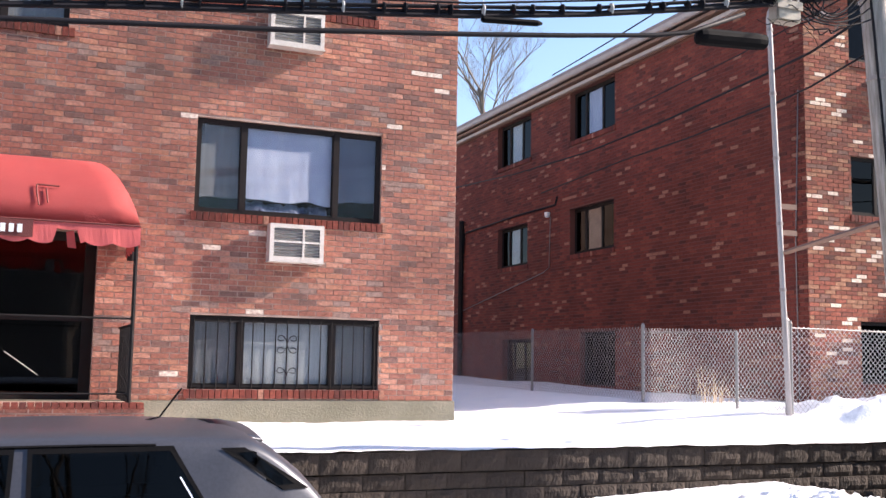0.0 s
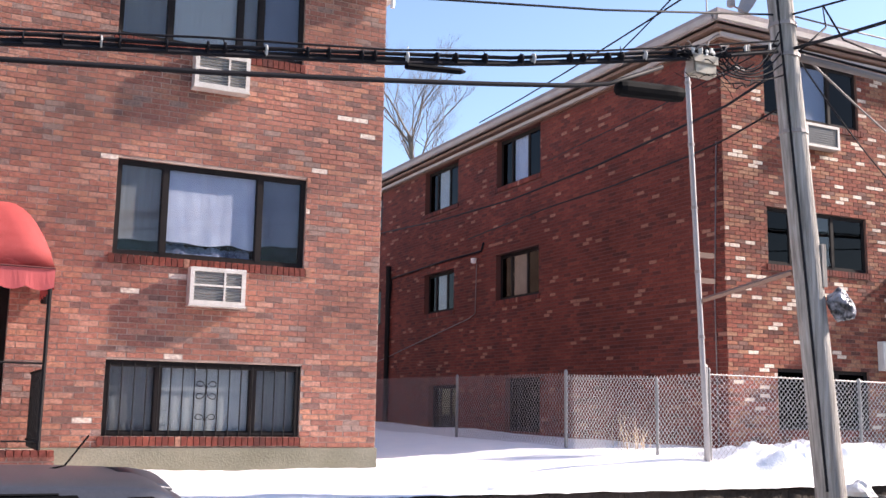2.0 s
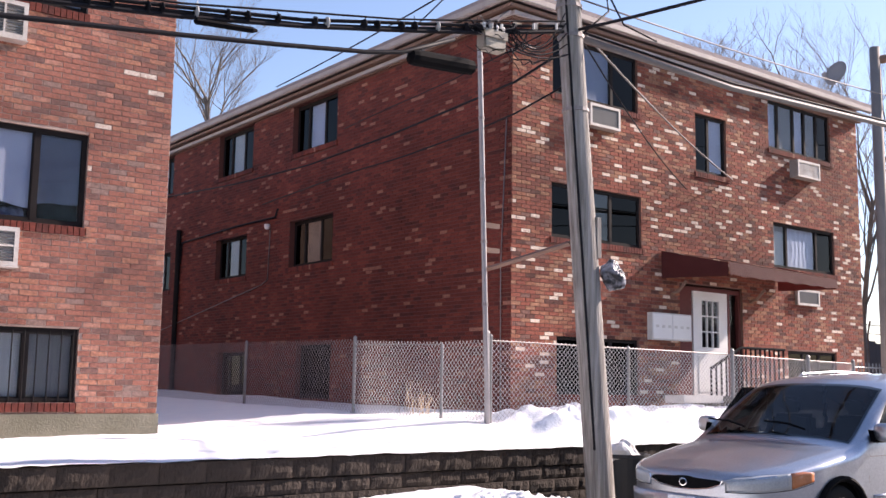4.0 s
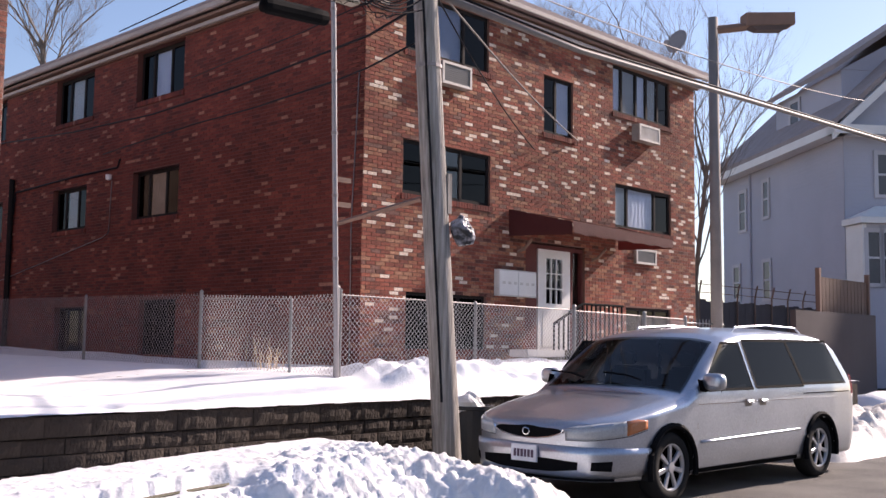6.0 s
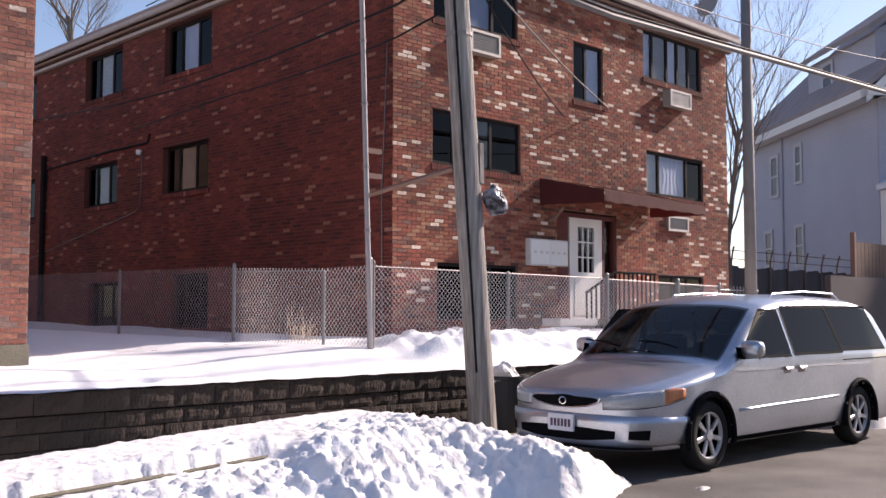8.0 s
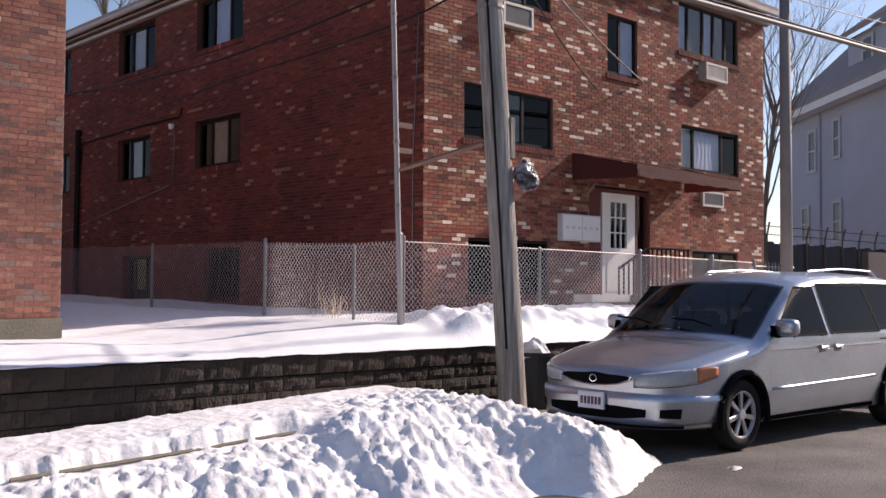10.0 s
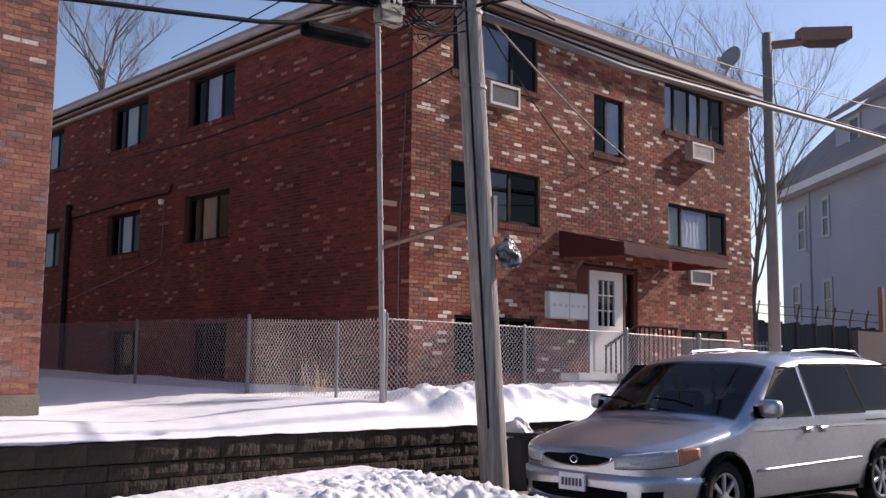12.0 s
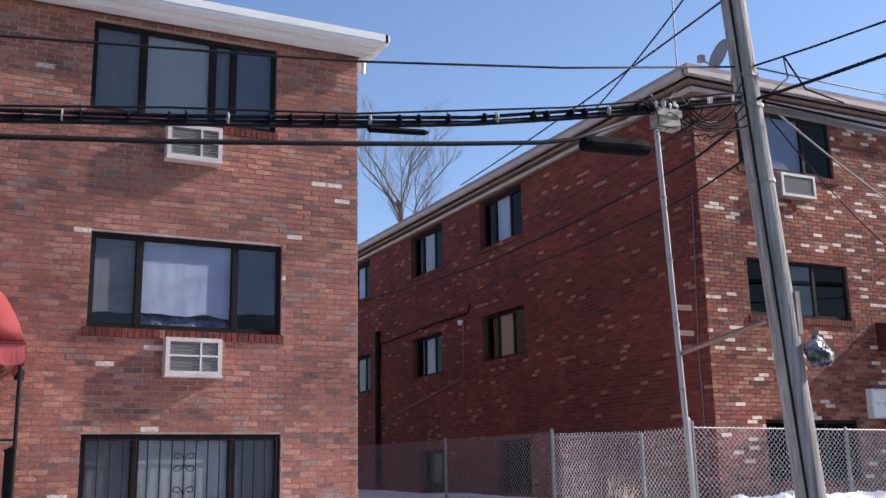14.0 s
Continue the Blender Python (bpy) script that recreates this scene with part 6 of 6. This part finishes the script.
bm = bmesh.new()
tube(bm, [(20.95, 13.7, 8.05), (21.05, 13.7, 8.4), (21.24, 13.62, 8.80)], 0.025)
part("mast", bm, M["grey_metal"], dish)
bm = bmesh.new()
tube(bm, [(21.17, 13.6, 8.54), (20.80, 13.66, 8.70)], 0.015)
box(bm, 20.74, 20.84, 13.61, 13.71, 8.66, 8.78)
part("feed_arm", bm, M["grey_metal"], dish)
copy_thing(dish, Matrix.Translation((-8.9, 0.4, 0.0)))

ant = bmesh.new()
tube(ant, [(11.2, 13.9, 8.06), (11.2, 13.9, 10.6)], 0.012)
tagged(part("antenna_mast", ant, M["grey_metal"]), "thin bare antenna mast on the roof corner", "antenna")

# ---- downpipe and wires on the shaded side ----
dp = thing("downpipe", "dark downpipe on the shaded brick side", "downpipe")
bm = bmesh.new()
tube(bm, [(10.93, 26.5, 5.5), (10.93, 26.5, 1.2)], 0.07, sides=8)
part("pipe", bm, M["iron"], dp)
cable("cable", [(10.98, 27.5, 2.9), (10.98, 21.9, 3.75), (10.98, 21.6, 3.85), (10.98, 21.55, 5.0)], 0.010, "pale wire clipped to the shaded wall", "light_cable", "wall wires")
cable("cable", [(10.98, 13.6, 1.2), (10.98, 13.62, 3.5), (10.98, 13.5, 6.0)], 0.010, "thin wire down the building corner", "light_cable", "wall wires")
bm = bmesh.new()
tube(bm, [(8.40, 10.9, 3.05), (8.22, 9.25, 3.20)], 0.032, sides=4)
tagged(part("timber_brace", bm, M["soffit"]), "brown timber brace between conduit and utility pole", "brace")
for lx, ly, lr in ((7.95, 5.92, 0.09), (8.15, 5.95, 0.06), (7.72, 5.9, 0.05)):
    bm = bmesh.new()
    bmesh.ops.create_icosphere(bm, subdivisions=3, radius=lr)
    for v in bm.verts:
        v.co *= 1 + 0.5 * noise.noise(v.co * 14)
        v.co = Vector((v.co.x * 1.5 + lx, v.co.y + ly, max(0.0, v.co.z * 0.7) + 0.0))
    tagged(part("snow_lump", bm, M["snow_dirty"], smooth=True), "small dirty lump of snow on the asphalt", "snow", "loose snow lumps")
fl = thing("flood_lamp", "small white flood lamp on the shaded wall", "lamp")
bm = bmesh.new()
lathe(bm, [(0.02, 0.0), (0.06, 0.02), (0.07, 0.12), (0.01, 0.13)], at=(10.9, 21.55, 4.98), seg=10)
part("head", bm, M["white_paint"], fl)

# ---- far house across the side street ----
HOUSE_AT = Matrix.Translation((0, -0.27, -0.3875)) @ Matrix.Scale(1.25, 4)
house = thing("house", "pale blue clapboard house with brown shingle roof and white trim", "house", at=HOUSE_AT)
H0 = Vector((28.75, 12.75, 0.0))
LA = Vector((0.65, 0.76, 0)).normalized()
WA = Vector((0.76, -0.65, 0)).normalized()
HL, HW, HE, HR = 9.2, 9.4, 8.15, 12.5


def hp(l, w, z):
    return H0 + LA * l + WA * w + Vector((0, 0, z))


def hbox(b, l0, l1, w0, w1, z0, z1):
    v = [b.verts.new(hp(l, w, z)) for z in (z0, z1) for w in (w0, w1) for l in (l0, l1)]
    for f in ((0, 1, 3, 2), (4, 5, 7, 6), (0, 1, 5, 4), (2, 3, 7, 6), (0, 2, 6, 4), (1, 3, 7, 5)):
        b.faces.new([v[i] for i in f])


bm = bmesh.new()
hbox(bm, 0, HL, 0, HW, 0, HE)
gable = [bm.verts.new(hp(l, w, z)) for l in (0, HL) for w, z in ((0, HE), (HW, HE), (HW / 2, HR))]
for f in ((0, 1, 2), (3, 4, 5), (0, 3, 5, 2), (1, 4, 5, 2), (0, 1, 4, 3)):
    bm.faces.new([gable[i] for i in f])
part("wall", bm, M["siding"], house)
sid = bmesh.new()
n = int((HE - 0.8) / 0.125)
for i in range(n):
    z = 0.8 + i * 0.125
    for face in (0, 1):
        if face == 0:
            q = [hp(0, -0.014, z), hp(HL, -0.014, z), hp(HL, -0.006, z + 0.125), hp(0, -0.006, z + 0.125), hp(HL, 0, z), hp(0, 0, z)]
        else:
            q = [hp(-0.014, 0, z), hp(-0.014, HW, z), hp(-0.006, HW, z + 0.125), hp(-0.006, 0, z + 0.125), hp(0, HW, z), hp(0, 0, z)]
        v = [sid.verts.new(p) for p in q]
        sid.faces.new((v[0], v[1], v[2], v[3]))
        sid.faces.new((v[0], v[1], v[4], v[5]))
tagged(part("clapboard", sid, M["siding"], house), kind="stuff")
bm = bmesh.new()
for w0, w1 in ((-0.45, HW / 2), (HW + 0.45, HW / 2)):
    drop = 0.45 * (HR - HE) / (HW / 2)
    p = [hp(-0.4, w0, HE - drop + 0.1), hp(HL + 0.4, w0, HE - drop + 0.1), hp(HL + 0.4, w1, HR + 0.1), hp(-0.4, w1, HR + 0.1)]
    v = [bm.verts.new(q) for q in p] + [bm.verts.new(q + Vector((0, 0, 0.18))) for q in p]
    for f in ((0, 1, 2, 3), (4, 5, 6, 7), (0, 1, 5, 4), (1, 2, 6, 5), (2, 3, 7, 6), (3, 0, 4, 7)):
        bm.faces.new([v[i] for i in f])
part("roof", bm, M["shingle"], house)
bm = bmesh.new()
hbox(bm, -0.42, HL + 0.4, -0.50, -0.03, HE - 0.55, HE - 0.30)
hbox(bm, -0.50, -0.03, -0.5, HW + 0.5, HE - 0.55, HE - 0.30)
for w0, w1 in ((-0.5, HW / 2), (HW + 0.5, HW / 2)):
    p = [hp(-0.46, w0, HE - 0.45), hp(-0.46, w1, HR + 0.02), hp(-0.46, w1, HR - 0.28), hp(-0.46, w0, HE - 0.72)]
    v = [bm.verts.new(q) for q in p] + [bm.verts.new(q + LA * 0.12) for q in p]
    for f in ((0, 1, 2, 3), (4, 5, 6, 7), (0, 1, 5, 4), (1, 2, 6, 5), (2, 3, 7, 6), (3, 0, 4, 7)):
        bm.faces.new([v[i] for i in f])
part("trim", bm, M["white_paint"], house)
dm = bmesh.new()
hbox(dm, 1.2, 5.8, 0.6, 3.2, HE + 0.2, HE + 1.75)
part("dormer", dm, M["siding"], house)
dm = bmesh.new()
p = [hp(0.95, 0.3, HE + 1.72), hp(6.05, 0.3, HE + 1.72), hp(6.05, HW / 2, HR + 0.32), hp(0.95, HW / 2, HR + 0.32)]
v = [dm.verts.new(q) for q in p] + [dm.verts.new(q + Vector((0, 0, 0.16))) for q in p]
for f in ((0, 1, 2, 3), (4, 5, 6, 7), (0, 1, 5, 4), (1, 2, 6, 5), (2, 3, 7, 6), (3, 0, 4, 7)):
    dm.faces.new([v[i] for i in f])
part("dormer_roof", dm, M["shingle"], house)
for l in (1.2, 5.8):
    dm = bmesh.new()
    dm.faces.new([dm.verts.new(hp(l, w, z)) for w, z in ((0.6, HE + 1.76), (3.2, HE + 1.76), (3.2, HE + 3.2))])
    part("dormer_cheek", dm, M["siding"], house)


def house_window(l, w, z0, z1, wide, on_long=True):
    g = new("window")
    g.parent = house
    b = bmesh.new()
    for a0, a1, c0, c1 in ((-wide / 2 - 0.12, -wide / 2, z0 - 0.1, z1 + 0.12), (wide / 2, wide / 2 + 0.12, z0 - 0.1, z1 + 0.12), (-wide / 2, wide / 2, z1, z1 + 0.12), (-wide / 2, wide / 2, z0 - 0.1, z0), (-wide / 2, wide / 2, (z0 + z1) / 2 - 0.03, (z0 + z1) / 2 + 0.03)):
        if on_long:
            hbox(b, l + a0, l + a1, w - 0.06, w - 0.024, c0, c1)
        else:
            hbox(b, l - 0.06, l - 0.024, w + a0, w + a1, c0, c1)
    part("frame", b, M["far_trim"], g)
    b = bmesh.new()
    if on_long:
        hbox(b, l - wide / 2, l + wide / 2, w - 0.034, w - 0.028, z0, z1)
    else:
        hbox(b, l - 0.034, l - 0.028, w - wide / 2, w + wide / 2, z0, z1)
    part("pane", b, M["far_pane"], g)


house_window(7.3, 0, 5.7, 7.0, 0.5)
house_window(5.3, 0, 5.95, 7.1, 0.38)
house_window(5.3, 0, 3.2, 4.4, 0.5)
house_window(7.9, 0, 3.3, 4.4, 0.5)
house_window(4.3, 0.6, HE + 0.75, HE + 1.45, 0.6)
house_window(0, 1.55, 5.95, 7.1, 1.1, False)
bay = bmesh.new()
hbox(bay, -0.9, -0.03, 0.05, 4.4, 0.5, 5.0)
part("bay", bay, M["siding"], house)
bay = bmesh.new()
hbox(bay, -1.1, -0.03, -0.12, 4.6, 5.0, 5.16)
v = [bay.verts.new(p) for p in (hp(-1.1, -0.12, 5.165), hp(-1.1, 4.6, 5.165), hp(-0.03, 4.6, 5.165), hp(-0.03, -0.12, 5.165), hp(-0.03, 0.9, 5.62), hp(-0.03, 3.6, 5.62))]
for f in ((0, 1, 5, 4), (0, 4, 3), (1, 2, 5), (2, 3, 4, 5), (0, 3, 2, 1)):
    bay.faces.new([v[k] for k in f])
hbox(bay, -0.95, -0.02, 0.0, 0.12, 0.5, 4.99)
part("bay_cornice", bay, M["white_paint"], house)
for w in (0.33, 0.78):
    house_window(-0.9, w, 3.35, 4.75, 0.32, False)
# iron downpipe on the long side
bm = bmesh.new()
tube(bm, [hp(6.6, -0.06, HE - 0.5), hp(6.6, -0.06, 5.6), hp(6.6, -0.06, 0.5)], 0.04, sides=6)
part("downpipe", bm, M["siding"], house)

fw = thing("yard_wall", "grey board fence and wall before the pale house", "fence", kind="structure")
bm = bmesh.new()
box(bm, 24.3, 29.4, 12.2, 12.35, 0.0, 2.5)
part("wall_panel", bm, M["board_grey"], fw)
for i in range(14):
    one_box("board", M["board_tan"], fw, 26.0 + i * 0.235, 26.215 + i * 0.235, 12.36, 12.40, 1.6, 3.42)
for x in (25.95, 29.2):
    one_box("gate_post", M["soffit"], fw, x, x + 0.10, 12.30, 12.42, 0.0, 3.65)
for i in range(40):
    one_box("board", M["board_grey"], fw, 24.0 + i * 0.36, 24.35 + i * 0.36, 16.9, 16.94, 0.0, 2.95 + 0.03 * (i % 3))
for i in range(12):
    bm = bmesh.new()
    tube(bm, [(24.2 + i * 1.2, 16.85, 0), (24.2 + i * 1.2, 16.85, 3.15), (24.0 + i * 1.2, 16.65, 3.55)], 0.03, sides=5)
    part("post", bm, M["soffit"], fw)
for z in (3.2, 3.45):
    bm = bmesh.new()
    tube(bm, [(24.0, 16.75, z), (37.4, 16.75, z)], 0.012, sides=4)
    part("wire", bm, M["soffit"], fw)


# ---- bare trees ----
def bare_tree(x, y, z, height, seed, spread=0.55, depth=6, label="leafless tree against the sky, fine grey twigs", trunk_r=0.2, bole=0.34, limb=None, kids=5):
    r = random.Random(seed)
    t = thing("tree", label, "tree", "bare trees")
    trunk, crown = bmesh.new(), bmesh.new()

    def grow(p, d, length, rad, level):
        pts = [p]
        q, e = p.copy(), d.copy()
        n = 4 if level < 4 else 3
        for i in range(n):
            e = (e + Vector((r.uniform(-1, 1), r.uniform(-1, 1), r.uniform(-0.3, 0.7))) * 0.13).normalized()
            q = q + e * length / n
            pts.append(q.copy())
        tube(trunk if level == 0 else crown, pts, rad, rad * 0.6, sides=7 if level == 0 else 4 if level < 3 else 3)
        if level >= depth:
            return
        for i in range(r.randint(2, 4) if level else kids):
            f = r.uniform(0.45, 1.0) if i else 1.0
            k = min(n - 1, int(f * n))
            start = pts[k].lerp(pts[k + 1], f * n - k) if k < n else pts[-1]
            a = r.uniform(0, 2 * math.pi)
            side = Vector((math.cos(a), math.sin(a), 0.15))
            nd = (e * (1 - spread) + side * spread * r.uniform(0.6, 1.2) + Vector((0, 0, 0.12))).normalized()
            grow(start, nd, (limb if level == 0 and limb else length * r.uniform(0.58, 0.78)), rad * (0.36 if level == 0 and limb else 0.62 if i == 0 else 0.45), level + 1)

    grow(Vector((x, y, z)), Vector((0, 0, 1)), height * bole, trunk_r, 0)
    part("trunk", trunk, M["bark"], t)
    part("crown", crown, M["bark"], t)
    return t


bare_tree(26.2, 55.2, 0, 24, 44, 0.46, 7, trunk_r=0.20, bole=0.74, limb=2.5, kids=15)
bare_tree(27.2, 16.3, 0, 14, 8, 0.36, 6, trunk_r=0.10, bole=0.50, limb=2.3, kids=11)
bare_tree(26.4, 17.6, 0, 12, 21, 0.36, 6, trunk_r=0.08, bole=0.46, limb=2.0, kids=9)
bare_tree(49.0, 36.0, 0, 23, 12, 0.45, 6, trunk_r=0.25, bole=0.72, limb=2.6, kids=11)
bare_tree(45.5, 38.5, 0, 22.5, 15, 0.45, 6, trunk_r=0.25, bole=0.72, limb=2.6, kids=11)
bare_tree(52.0, 33.0, 0, 22.5, 18, 0.45, 6, trunk_r=0.25, bole=0.72, limb=2.6, kids=11)
grass = bmesh.new()
rnd = random.Random(6)
for i in range(26):
    x, y = 9.35 + rnd.uniform(-0.15, 0.15), 13.6 + rnd.uniform(-0.3, 0.3)
    tube(grass, [(x, y, 1.0), (x + rnd.uniform(-0.06, 0.06), y, 1.3), (x + rnd.uniform(-0.16, 0.16), y, rnd.uniform(1.35, 1.72))], 0.008, 0.002, sides=3)
tagged(part("dry_stalks", grass, M["dry_grass"]), "dry tan weed stalks standing in snow", "weeds", kind="stuff")

# unseen trees and ploughed snow, added across the street for the glass to mirror
for x, y, h, seed in ((-7.0, -9.5, 11, 31), (1.5, -11.0, 13, 33), (9.0, -10.0, 12, 35), (16.0, -11.0, 12, 37)):
    bare_tree(x, y, 0, h, seed, 0.42, 5, trunk_r=0.2, bole=0.34)
tagged(sheet("snow_verge", -30, 40, -8.6, -5.6, 0.35, lambda x, y: road_z(x) - 0.05 + (0.5 + 0.2 * fbm(x, y, 0.7, 4.0)) * smooth01((y + 8.6) / 0.8) * smooth01((-5.6 - y) / 0.9), M["snow"]),
       "unseen snow heap added across the street for reflections", "snow bank", kind="stuff")
# unseen plain wall, added to close the street behind the viewer and be reflected
bm = bmesh.new()
box(bm, -45, 60, -14.5, -14, -0.3, 5.5)
tagged(part("wall_south", bm, M["street_side"]), "unseen plain dark wall added for reflections", "wall", kind="structure")

# ---- brickwork ----
lay_bricks(FA, A_X0, A_X1, 1.185, A_Z1, [(h[0], h[1], h[2] - 0.108, h[3]) for h in A_HOLES], "a", wa, (4.07, 5.08, 1.6, 6.5), 11)
lay_bricks(FB, B_X0, B_X1, 1.005, B_Z1 - 0.14, [(h[0], h[1], h[2] - 0.108, h[3]) for h in BF_HOLES], "bf", wbf, (11.1, 14.0, 2.5, 4.0), 12)
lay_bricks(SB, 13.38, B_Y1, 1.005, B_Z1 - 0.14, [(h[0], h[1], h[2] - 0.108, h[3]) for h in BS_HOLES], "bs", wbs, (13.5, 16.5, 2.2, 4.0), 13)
